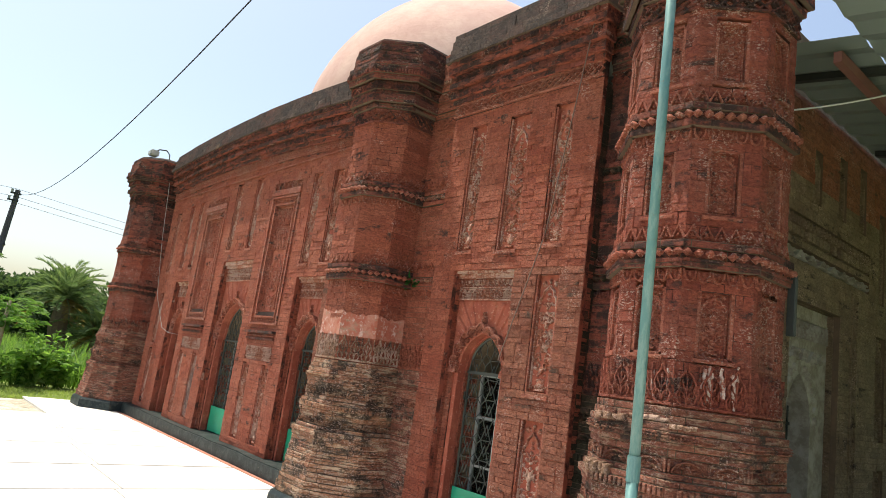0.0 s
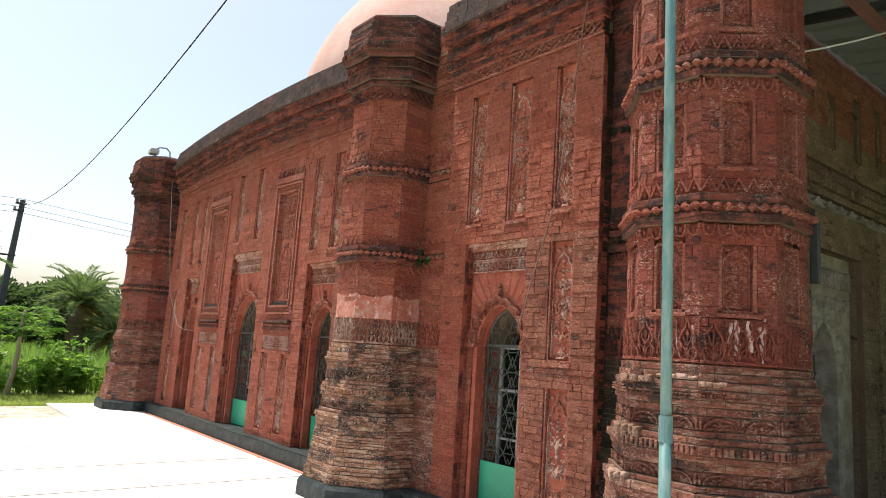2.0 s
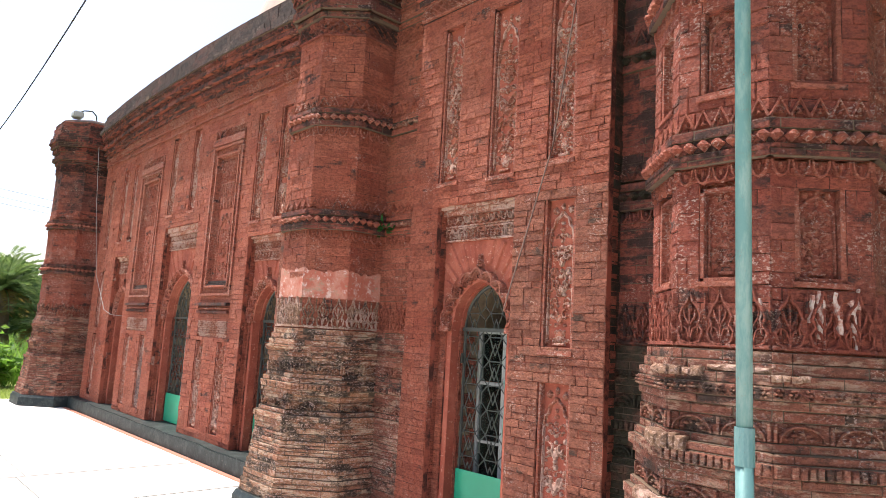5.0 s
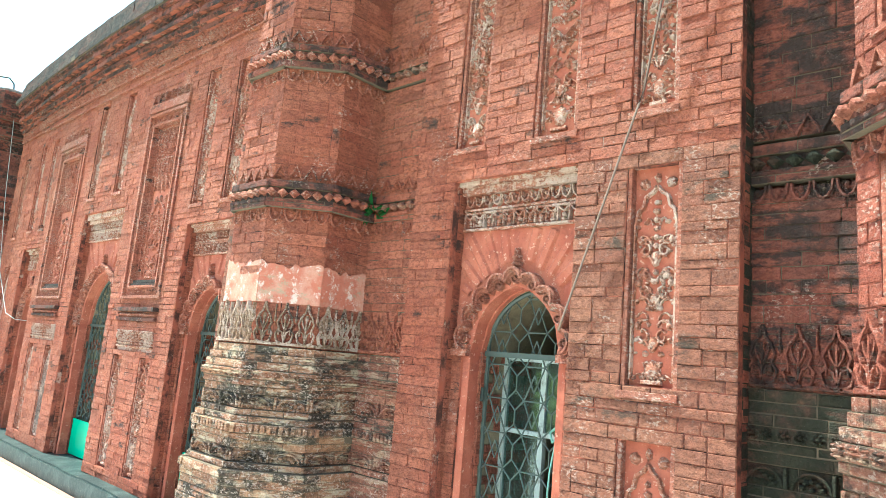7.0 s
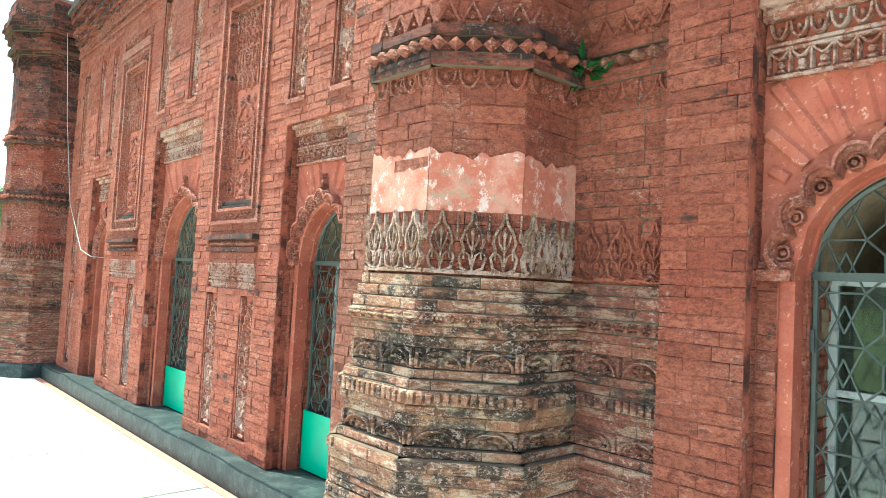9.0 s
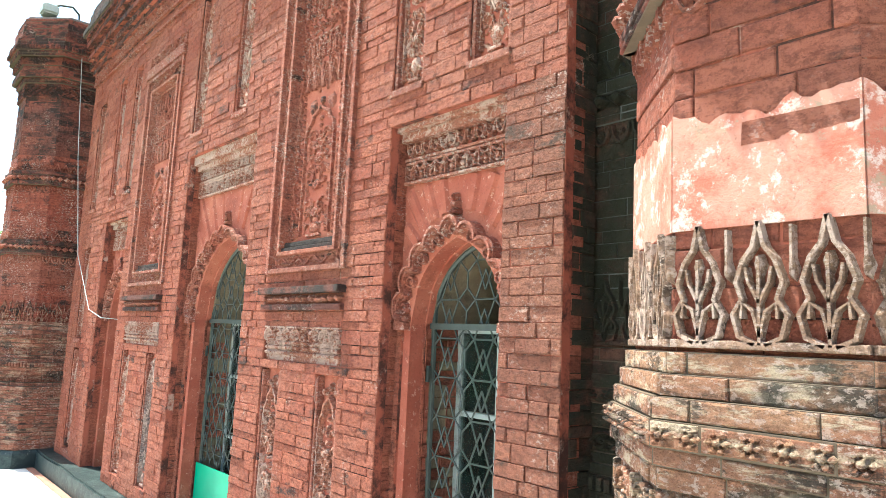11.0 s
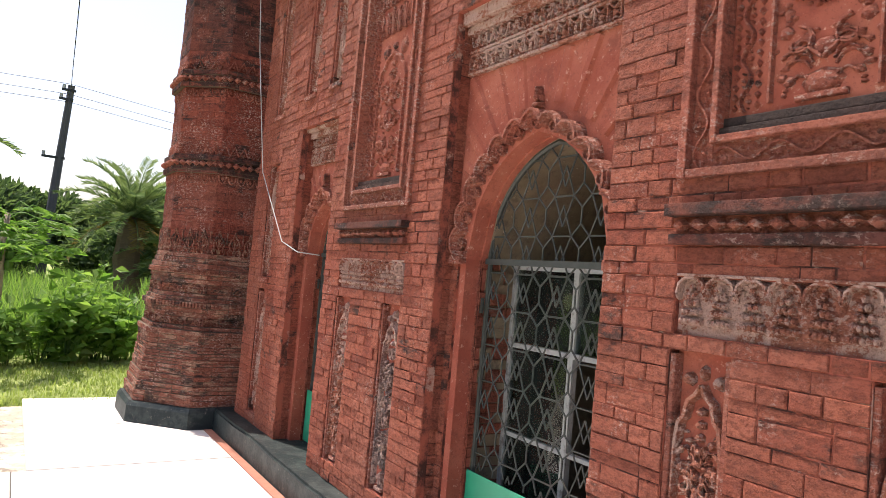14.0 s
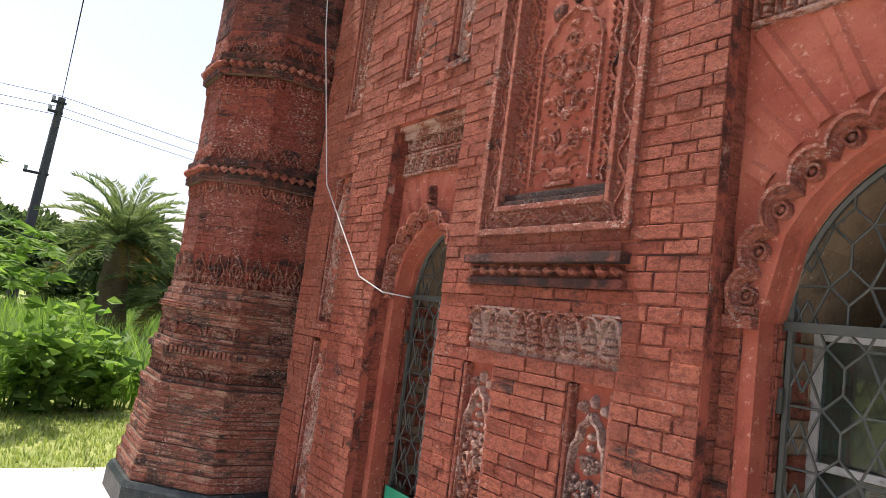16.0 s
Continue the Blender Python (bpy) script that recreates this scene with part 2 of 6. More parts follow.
k.done((0.02, 0.02, 0.022), 0.6)
k = Nodes("lamp_grey")
k.done(k.mix(k.noise(30, 3), (0.28, 0.29, 0.27), (0.4, 0.4, 0.37)), 0.5)
k = Nodes("room_wall")
k.done(k.mix(k.noise(1.6, 5), (0.18, 0.2, 0.17), (0.28, 0.30, 0.26)), 0.9, k.noise(14, 4), 0.2, 0.01)
k = Nodes("pole_concrete")
k.done(k.mix(k.noise(6, 5), (0.05, 0.052, 0.055), (0.1, 0.1, 0.1)), 0.85)
k = Nodes("soil_grass")
c = k.mix(k.ramp(k.noise(1.1, 6, 0.7), 0.3, 0.7), (0.19, 0.26, 0.07), (0.28, 0.33, 0.11))
c = k.mix(k.math("MULTIPLY", k.ramp(k.noise(14, 6, 0.8), 0.5, 0.7), 0.6), c, (0.08, 0.12, 0.03))
k.done(c, 0.95, k.noise(50, 5), 0.8, 0.03)
k = Nodes("bark")
k.done(k.mix(k.noise(9, 5, 0.7, (1, 1, 3)), (0.09, 0.065, 0.045), (0.2, 0.16, 0.11)), 0.95, k.noise(30, 5, 0.7, (1, 1, 3)), 0.8, 0.03)
k = Nodes("papaya_bark")
k.done(k.mix(k.noise(14, 5, 0.7, (1, 1, 4)), (0.20, 0.17, 0.12), (0.34, 0.30, 0.22)), 0.9, k.noise(30, 4, 0.7, (1, 1, 4)), 0.6, 0.02)


def leaf_material(name, a, b, gloss=0.5):
    k = Nodes(name)
    c = k.mix(k.piece(), a, b)
    c = k.mix(k.math("MULTIPLY", k.noise(3, 3), 0.4), c, tuple(v * 0.6 for v in a))
    k.done(c, gloss, None, 0, 0, 0, 0.35)
    k.b.inputs["Transmission Weight"].default_value = 0.0
    k.b.inputs["Subsurface Weight"].default_value = 0.0
    tr = k.n.new("ShaderNodeBsdfTranslucent")
    add = k.n.new("ShaderNodeMixShader")
    add.inputs[0].default_value = 0.6
    k.link(k.mix(1.0, c, (1.0, 1.0, 0.6), "MULTIPLY"), tr.inputs[0])
    k.link(k.b.outputs[0], add.inputs[1])
    k.link(tr.outputs[0], add.inputs[2])
    k.link(add.outputs[0], k.n["Material Output"].inputs[0])


leaf_material("leaf_bright", (0.12, 0.27, 0.05), (0.25, 0.42, 0.11))
leaf_material("leaf_mid", (0.07, 0.18, 0.04), (0.16, 0.30, 0.08))
leaf_material("leaf_far", (0.055, 0.105, 0.05), (0.12, 0.19, 0.085), 0.7)
leaf_material("leaf_palm", (0.12, 0.21, 0.10), (0.27, 0.36, 0.18))
leaf_material("leaf_dry", (0.20, 0.16, 0.06), (0.28, 0.22, 0.09))
leaf_material("grass_short", (0.20, 0.30, 0.075), (0.34, 0.42, 0.14), 0.7)
leaf_material("grass_tall", (0.13, 0.28, 0.055), (0.24, 0.39, 0.10), 0.6)
leaf_material("fern", (0.03, 0.12, 0.03), (0.05, 0.18, 0.05))

g = Nodes("glass")
clear = g.n.new("ShaderNodeBsdfTransparent")
clear.inputs[0].default_value = (0.72, 0.80, 0.75, 1)
shine = g.n.new("ShaderNodeBsdfGlossy")
shine.inputs["Roughness"].default_value = 0.02
fres = g.n.new("ShaderNodeFresnel")
fres.inputs[0].default_value = 1.5
dust = g.n.new("ShaderNodeBsdfDiffuse")
g.link(g.mix(g.ramp(g.noise(4, 5, 0.7), 0.35, 0.7), (0.05, 0.07, 0.058), (0.15, 0.18, 0.15)), dust.inputs[0])
m1, m2 = g.n.new("ShaderNodeMixShader"), g.n.new("ShaderNodeMixShader")
m1.inputs[0].default_value = 0.2
g.link(clear.outputs[0], m1.inputs[1])
g.link(dust.outputs[0], m1.inputs[2])
g.link(fres.outputs[0], m2.inputs[0])
g.link(m1.outputs[0], m2.inputs[1])
g.link(shine.outputs[0], m2.inputs[2])
g.link(m2.outputs[0], g.n["Material Output"].inputs[0])

# ---------- building blocks ----------


def mesh_from(name, verts, faces, material):
    me = bpy.data.meshes.new(name)
    me.from_pydata(verts, [], faces)
    me.materials.append(MATS[material])
    me.update()
    return me


def part(name, bm, material, parent=None, label="", smooth=False):
    me = bpy.data.meshes.new(name)
    bmesh.ops.recalc_face_normals(bm, faces=bm.faces)
    bm.to_mesh(me)
    bm.free()
    if smooth:
        me.polygons.foreach_set("use_smooth", [True] * len(me.polygons))
    me.materials.append(MATS[material])
    ob = new(name, me)
    if parent is not None:
        ob.parent = parent
    return tagged(ob, label)


def piece(name, data, parent, m=None, label="", kind=""):
    ob = new(name, data)
    ob.parent = parent
    ob.matrix_parent_inverse = Matrix.Translation(parent.location).inverted()
    if m is not None:
        ob.matrix_basis = m
    return tagged(ob, label, "", "", kind)


def thing(name, at, label, category, group="", kind=""):
    ob = new(name)
    ob.empty_display_size = 0.1
    ob.location = at
    bpy.context.view_layer.update()
    return tagged(ob, label, category, group, kind)


def under(ob, parent):
    """Hangs a mesh built in world coordinates under a thing that stands elsewhere."""
    ob.parent = parent
    ob.matrix_parent_inverse = Matrix.Translation(parent.location).inverted()
    return ob


def box(bm, x0, x1, y0, y1, z0, z1):
    v = [bm.verts.new(p) for p in ((x0, y0, z0), (x1, y0, z0), (x1, y1, z0), (x0, y1, z0), (x0, y0, z1), (x1, y0, z1), (x1, y1, z1), (x0, y1, z1))]
    for f in ((0, 3, 2, 1), (4, 5, 6, 7), (0, 1, 5, 4), (1, 2, 6, 5), (2, 3, 7, 6), (3, 0, 4, 7)):
        bm.faces.new([v[i] for i in f])


def tube(bm, points, radius, sides=8):
    """A round bar along a line of points."""
    pts = [Vector(p) for p in points]
    rings = []
    for i, p in enumerate(pts):
        d = (pts[min(i + 1, len(pts) - 1)] - pts[max(i - 1, 0)]).normalized()
        a = d.orthogonal().normalized() if abs(d.z) > 0.95 else d.cross(Vector((0, 0, 1))).normalized()
        b = d.cross(a).normalized()
        r = radius[i] if isinstance(radius, (list, tuple)) else radius
        rings.append([bm.verts.new(p + r * (math.cos(q) * a + math.sin(q) * b)) for q in (2 * math.pi * j / sides for j in range(sides))])
    for a, b in zip(rings, rings[1:]):
        for j in range(sides):
            bm.faces.new((a[j], a[(j + 1) % sides], b[(j + 1) % sides], b[j]))
    bm.faces.new(rings[0][::-1])
    bm.faces.new(rings[-1])


class Plane:
    """A wall face: u runs along it, v is the height, w stands out from it."""

    def __init__(self, origin, u, n):
        self.o, self.u, self.n = Vector(origin), Vector(u).normalized(), Vector(n).normalized()

    def flat(self, u, v, w):
        return self.o + u * self.u + Vector((0, 0, v)) + w * self.n

    def __call__(self, u, v, w=0.0):
        return self.o + u * self.u + Vector((0, 0, v)) + w * self.n

    def shifted(self, w):
        return Plane(self.o + w * self.n, self.u, self.n)

    def matrix(self, u, v, w=0.0):
        z = Vector((0, 0, 1))
        side = self.u if self.u.cross(z).dot(self.n) > 0 else -self.u
        m = Matrix((side, z, self.n)).transposed().to_4x4()
        m.translation = self(u, v, w)
        return m


FACE = 3.85
WEST = Plane((FACE, 0, 0), (0, 1, 0), (-1, 0, 0))
rng = random.Random(5)
UNIT = (0.10, 0.14, 0.18, 0.22)


def spans(u0, u1, v, holes):
    """The stretches of a course at height v that the holes leave."""
    out = [(u0, u1)]
    for a, b, c, d in holes:
        if c < v < d:
            nxt = []
            for s, e in out:
                if b <= s or a >= e:
                    nxt.append((s, e))
                    continue
                if a > s:
                    nxt.append((s, a))
                if b < e:
                    nxt.append((b, e))
            out = nxt
    return out


def slab(verts, faces, pl, u0, u1, v0, v1, back, front, inset, worn=0.0):
    i = len(verts)
    for w, k in ((back, 0.0), (front - inset, 0.0), (front, inset)):
        for u, v in ((u0 + k, v0 + k), (u1 - k, v0 + k), (u1 - k, v1 - k), (u0 + k, v1 - k)):
            if worn and w == front:
                u, v, w = u + rng.uniform(-worn, worn), v + rng.uniform(-worn, worn), w + rng.uniform(-worn, worn)
            verts.append(pl(u, v, w))
    faces.append((i + 8, i + 9, i + 10, i + 11))
    for a in (0, 4):
        for j in range(4):
            faces.append((i + a + j, i + a + (j + 1) % 4, i + a + 4 + (j + 1) % 4, i + a + 4 + j))


class Masonry:
    """Collects bricks and their bed of mortar, then links them under one piece of the setting."""

    def __init__(self):
        self.v, self.f, self.mv, self.mf, self.single = [], [], [], [], []

    def lay(self, pl, u0, u1, v0, v1, holes=(), course=0.058, near=None, depth=0.055, rough=0.0035, units=UNIT, joint=0.003):
        n = max(1, round((v1 - v0) / course))
        marks = [0.0] + [i + rng.uniform(-0.17, 0.17) for i in range(1, n)] + [float(n)]
        for i in range(n):
            a = v0 + (v1 - v0) * marks[i] / n
            h = (v1 - v0) * (marks[i + 1] - marks[i]) / n
            for s, e in spans(u0, u1, a + h / 2, holes):
                u = s
                first = rng.choice((0.05, 0.09, 0.12, 0.16))
                while u < e - 0.004:
                    l = first if first else rng.choice(units)
                    std = not first
                    first = 0
                    if u + l > e - 0.05:
                        l, std = e - u, False
                    w = rng.uniform(-rough, rough)
                    slab(self.mv, self.mf, pl, u, u + l, a, a + h, -depth, -0.006, 0.0005)
                    if near and std and near(u, a) and len(self.single) < 298 and abs(h - course) < 0.03:
                        self.single.append((pl, u + l / 2, a + h / 2, w, l, h))
                    else:
                        slab(self.v, self.f, pl, u + joint / 2 * rng.uniform(0.5, 1.8), u + l - joint / 2, a + joint / 2, a + h - joint / 2 * rng.uniform(0.5, 1.6), -depth + 0.01, w, rng.choice((0.002, 0.003, 0.004)), 0.0024)
                    u += l

    def link(self, parent, material="brick", mortar="mortar", name="brick"):
        if self.mf:
            piece("mortar", mesh_from("mortar", self.mv, self.mf, mortar), parent, kind="stuff")
        if self.f:
            piece("brickwork", mesh_from("brickwork", self.v, self.f, material), parent, kind="stuff")
        shared = {}
        for pl, u, v, w, l, h in self.single:
            key = (round(l, 2), round(h / 0.004) * 0.004, rng.randrange(3))
            if key not in shared:
                vs, fs = [], []
                slab(vs, fs, Plane((0, 0, 0), (1, 0, 0), (0, 0, 1)), 0, 0, 0, 0, 0, 0, 0)
                vs = []
                a, b = key[0] / 2 - 0.003, key[1] / 2 - 0.003
                for ww, k in ((-0.045, 0.0), (-0.004, 0.0), (0.0, 0.004)):
                    vs += [(x + (rng.uniform(-0.0022, 0.0022) if k else 0), y + (rng.uniform(-0.0022, 0.0022) if k else 0), ww) for x, y in ((-a + k, -b + k), (a - k, -b + k), (a - k, b - k), (-a + k, b - k))]
                shared[key] = mesh_from(name, vs, fs, material)
            piece(name, shared[key], parent, pl.matrix(u, v, w))


def arch_rise(s, half, rise):
    """Height of a two-centred pointed arch at the distance s from its middle."""
    r = (rise * rise + half * half) / (2 * half)
    return math.sqrt(max(0.0, r * r - (abs(s) + r - half) ** 2))


def arch_panel(bm, pl, u0, u1, v0, v1, mid, half, spring, rise, front, back, n=16):
    """A wall panel with a pointed opening through it."""
    def quad(*p):
        bm.faces.new([bm.verts.new(pl(*q)) for q in p])
    for w in (front, back):
        if mid - half > u0:
            quad((u0, v0, w), (mid - half, v0, w), (mid - half, v1, w), (u0, v1, w))
        if u1 > mid + half:
            quad((mid + half, v0, w), (u1, v0, w), (u1, v1, w), (mid + half, v1, w))
    us = [mid - half + 2 * half * i / n for i in range(n + 1)]
    vs = [spring + arch_rise(u - mid, half, rise) for u in us]
    for i in range(n):
        for w in (front, back):
            quad((us[i], vs[i], w), (us[i + 1], vs[i + 1], w), (us[i + 1], v1, w), (us[i], v1, w))
        quad((us[i], vs[i], front), (us[i + 1], vs[i + 1], front), (us[i + 1], vs[i + 1], back), (us[i], vs[i], back))
    for u in (us[0], us[-1]):
        quad((u, v0, front), (u, spring, front), (u, spring, back), (u, v0, back))
    quad((u0, v1, front), (u1, v1, front), (u1, v1, back), (u0, v1, back))
    for u in (u0, u1):
        quad((u, v0, front), (u, v1, front), (u, v1, back), (u, v0, back))

# ---------- carved relief ----------


class Curved(Plane):
    """A wall face whose courses bend up towards the middle, as the eaves do."""

    def __init__(self, origin, u, n, mid, half, rise, low, high):
        self.o, self.u, self.n = Vector(origin), Vector(u).normalized(), Vector(n).normalized()
        self.c = (mid, half, rise, low, high)

    def __call__(self, u, v, w=0.0):
        mid, half, rise, low, high = self.c
        k = min(1.0, max(0.0, (v - low) / (high - low)))
        return self.flat(u, v + k * rise * max(0.0, 1 - ((u - mid) / half) ** 2), w)

    def shifted(self, w):
        p = Curved(self.o + w * self.n, self.u, self.n, *self.c)
        return p


class Relief:
    """Carving that stands out from a wall face."""

    def __init__(self, pl, lo=0.0, hi=0.02):
        self.pl, self.lo, self.hi, self.v, self.f = pl, lo, hi, [], []

    def ribbon(self, pts, width=0.014, hi=None):
        hi = self.hi if hi is None else hi
        base = len(self.v)
        n = len(pts)
        for i, (u, v) in enumerate(pts):
            a, b = pts[max(i - 1, 0)], pts[min(i + 1, n - 1)]
            du, dv = b[0] - a[0], b[1] - a[1]
            l = math.hypot(du, dv) or 1.0
            x, y = -dv / l, du / l
            for k, w in ((-0.5, self.lo), (-0.28, hi), (0.28, hi), (0.5, self.lo)):
                self.v.append(self.pl(u + x * k * width, v + y * k * width, w))
        for i in range(n - 1):
            for j in range(3):
                a = base + 4 * i + j
                self.f.append((a, a + 1, a + 5, a + 4))

    def blob(self, u, v, ru, rv, sides=6, hi=None, turn=0.0):
        hi = self.hi if hi is None else hi
        base = len(self.v)
        for k, w in ((1.0, self.lo), (0.62, self.lo + 0.8 * (hi - self.lo))):
            for i in range(sides):
                q = turn + 2 * math.pi * i / sides
                self.v.append(self.pl(u + k * ru * math.cos(q), v + k * rv * math.sin(q), w))
        self.v.append(self.pl(u, v, hi))
        for i in range(sides):
            j = (i + 1) % sides
            self.f.append((base + i, base + j, base + sides + j, base + sides + i))
            self.f.append((base + sides + i, base + sides + j, base + 2 * sides))

    def bar(self, u0, u1, v0, v1, hi=None, inset=0.003):
        slab(self.v, self.f, self.pl, u0, u1, v0, v1, self.lo, self.hi if hi is None else hi, inset)

    def curl(self, u, v, r, turn, way=1):
        pts = []
        for i in range(9):
            q = turn + way * i * 0.62
            k = r * (1 - 0.085 * i)
            pts.append((u + k * math.cos(q), v + k * math.sin(q)))
        self.ribbon(pts, 0.011)

    def link(self, name, parent, material="terracotta", label=""):
        return piece(name, mesh_from(name, self.v, self.f, material), parent, None, label, "stuff" if len(self.f) > 900 else "")


def lattice(r, u0, u1, v0, v1, cell=0.085):
    n = max(1, round((u1 - u0) / cell))
    d = (u1 - u0) / n
    r.bar(u0, u1, v0 - 0.012, v0 + 0.006)
    r.bar(u0, u1, v1 - 0.006, v1 + 0.012)
    m = (v0 + v1) / 2
    for i in range(n):
        a = u0 + i * d
        for lo, hi in ((v0, m), (m, v1)):
            r.ribbon([(a, lo), (a + d, hi)], 0.016)
            r.ribbon([(a, hi), (a + d, lo)], 0.016)


def beads(r, u0, u1, v, rv=0.026, step=0.085):
    n = max(1, round((u1 - u0) / step))
    d = (u1 - u0) / n
    for i in range(n):
        r.blob(u0 + (i + 0.5) * d, v + rng.uniform(-0.003, 0.003), d * 0.52, rv, 4)


def dentils(r, u0, u1, v0, v1, step=0.04):
    n = max(1, round((u1 - u0) / step))
    d = (u1 - u0) / n
    for i in range(n):
        if rng.random() > 0.06:
            r.bar(u0 + i * d + 0.006, u0 + (i + 1) * d - 0.006, v0, v1)


def zigzag(r, u0, u1, v0, v1, step=0.10):
    n = max(1, round((u1 - u0) / step))
    d = (u1 - u0) / n
    for i in range(n):
        a = u0 + i * d
        r.ribbon([(a, v0), (a + d / 2, v1), (a + d, v0)], 0.018)
        r.blob(a + d / 2, v0 + (v1 - v0) * 0.3, d * 0.2, (v1 - v0) * 0.22, 3, None, math.pi / 2)


def petals(r, u0, u1, v0, v1, step=0.09):
    n = max(1, round((u1 - u0) / step))
    d = (u1 - u0) / n
    for i in range(n):
        a = u0 + (i + 0.5) * d
        r.ribbon([(a + d * 0.42 * math.cos(q), v1 + (v1 - v0) * 0.95 * math.sin(q)) for q in (math.pi + math.pi * k / 6 for k in range(7))], 0.014)
        r.blob(a, v1 - (v1 - v0) * 0.35, d * 0.16, (v1 - v0) * 0.26, 5)


def rosettes(r, u0, u1, v, rad=0.024, step=0.075):
    n = max(1, round((u1 - u0) / step))
    d = (u1 - u0) / n
    for i in range(n):
        a = u0 + (i + 0.5) * d
        r.blob(a, v, rad * 0.42, rad * 0.42, 6)
        for j in range(6):
            q = j * math.pi / 3
            r.blob(a + rad * 0.72 * math.cos(q), v + rad * 0.72 * math.sin(q), rad * 0.32, rad * 0.32, 4)


def scroll(r, u0, u1, v0, v1, upright=False, step=0.10):
    """A running vine with leaves in its bends."""
    a, b = (v0, v1) if upright else (u0, u1)
    mid, amp = ((u0 + u1) / 2, (u1 - u0) * 0.30) if upright else ((v0 + v1) / 2, (v1 - v0) * 0.30)
    n = max(1, round((b - a) / step))
    d = (b - a) / n
    pts = []
    for i in range(n * 6 + 1):
        t = a + i * d / 6
        s = mid + amp * math.sin(math.pi * i / 6)
        pts.append((s, t) if upright else (t, s))
    r.ribbon(pts, 0.011)
    for i in range(n):
        t = a + (i + 0.5) * d
        s = mid - amp * (1 if i % 2 == 0 else -1) * 0.55
        p = (s, t) if upright else (t, s)
        r.blob(p[0], p[1], amp * 0.62, amp * 0.62, 5, None, rng.random())
        for q in (-1, 1):
            p2 = (s, t + q * d * 0.3) if upright else (t + q * d * 0.3, s)
            r.blob(p2[0], p2[1], amp * 0.32, amp * 0.32, 4, None, rng.random())


def carved_row(r, u0, u1, v0, v1, step=0.22):
    """Carved blocks parted by upright bars: half rosettes and leaf sprays."""
    n = max(1, round((u1 - u0) / step))
    d = (u1 - u0) / n
    h = v1 - v0
    for i in range(n):
        a = u0 + i * d
        r.bar(a, a + 0.014, v0, v1)
        r.ribbon([(a + d / 2 + d * 0.40 * math.cos(q), v0 + h * 0.9 * math.sin(q)) for q in (math.pi * k / 8 for k in range(9))], 0.012)
        for j in range(5):
            q = math.pi * (j + 0.5) / 5
            r.blob(a + d / 2 + d * 0.22 * math.cos(q), v0 + h * 0.48 * math.sin(q) + 0.004, d * 0.085, h * 0.15, 5, None, q)
        r.blob(a + d / 2, v0 + h * 0.12, d * 0.07, h * 0.14, 6)
    r.bar(u1 - 0.014, u1, v0, v1)


def leaf_band(r, u0, u1, v0, v1, step=0.15):
    """A row of cusped pointed leaves with a spray in each."""
    n = max(1, round((u1 - u0) / step))
    d = (u1 - u0) / n
    h = v1 - v0
    r.bar(u0, u1, v0, v0 + 0.018)
    for i in range(n):
        c = u0 + (i + 0.5) * d
        shape = ((0.08, 0.04), (0.33, 0.10), (0.42, 0.27), (0.27, 0.39), (0.36, 0.52), (0.25, 0.69), (0.09, 0.80), (0.0, 1.0))
        for s in (-1, 1):
            r.ribbon([(c + s * x * d, v0 + y * h) for x, y in shape], 0.015)
            r.ribbon([(c, v0 + 0.1 * h), (c + s * 0.10 * d, v0 + 0.3 * h), (c + s * 0.26 * d, v0 + 0.36 * h), (c + s * 0.28 * d, v0 + 0.24 * h)], 0.011)
            r.ribbon([(c, v0 + 0.36 * h), (c + s * 0.16 * d, v0 + 0.52 * h), (c + s * 0.2 * d, v0 + 0.64 * h)], 0.010)
        r.ribbon([(c, v0 + 0.04 * h), (c, v0 + 0.72 * h)], 0.012)
        r.blob(c, v0 + 0.66 * h, d * 0.11, h * 0.10, 6)
        r.blob(c + d / 2, v0 + 0.62 * h, d * 0.09, h * 0.11, 5)
        r.ribbon([(c + d / 2, v0 + 0.62 * h), (c + d / 2, v0 + 0.95 * h)], 0.010)


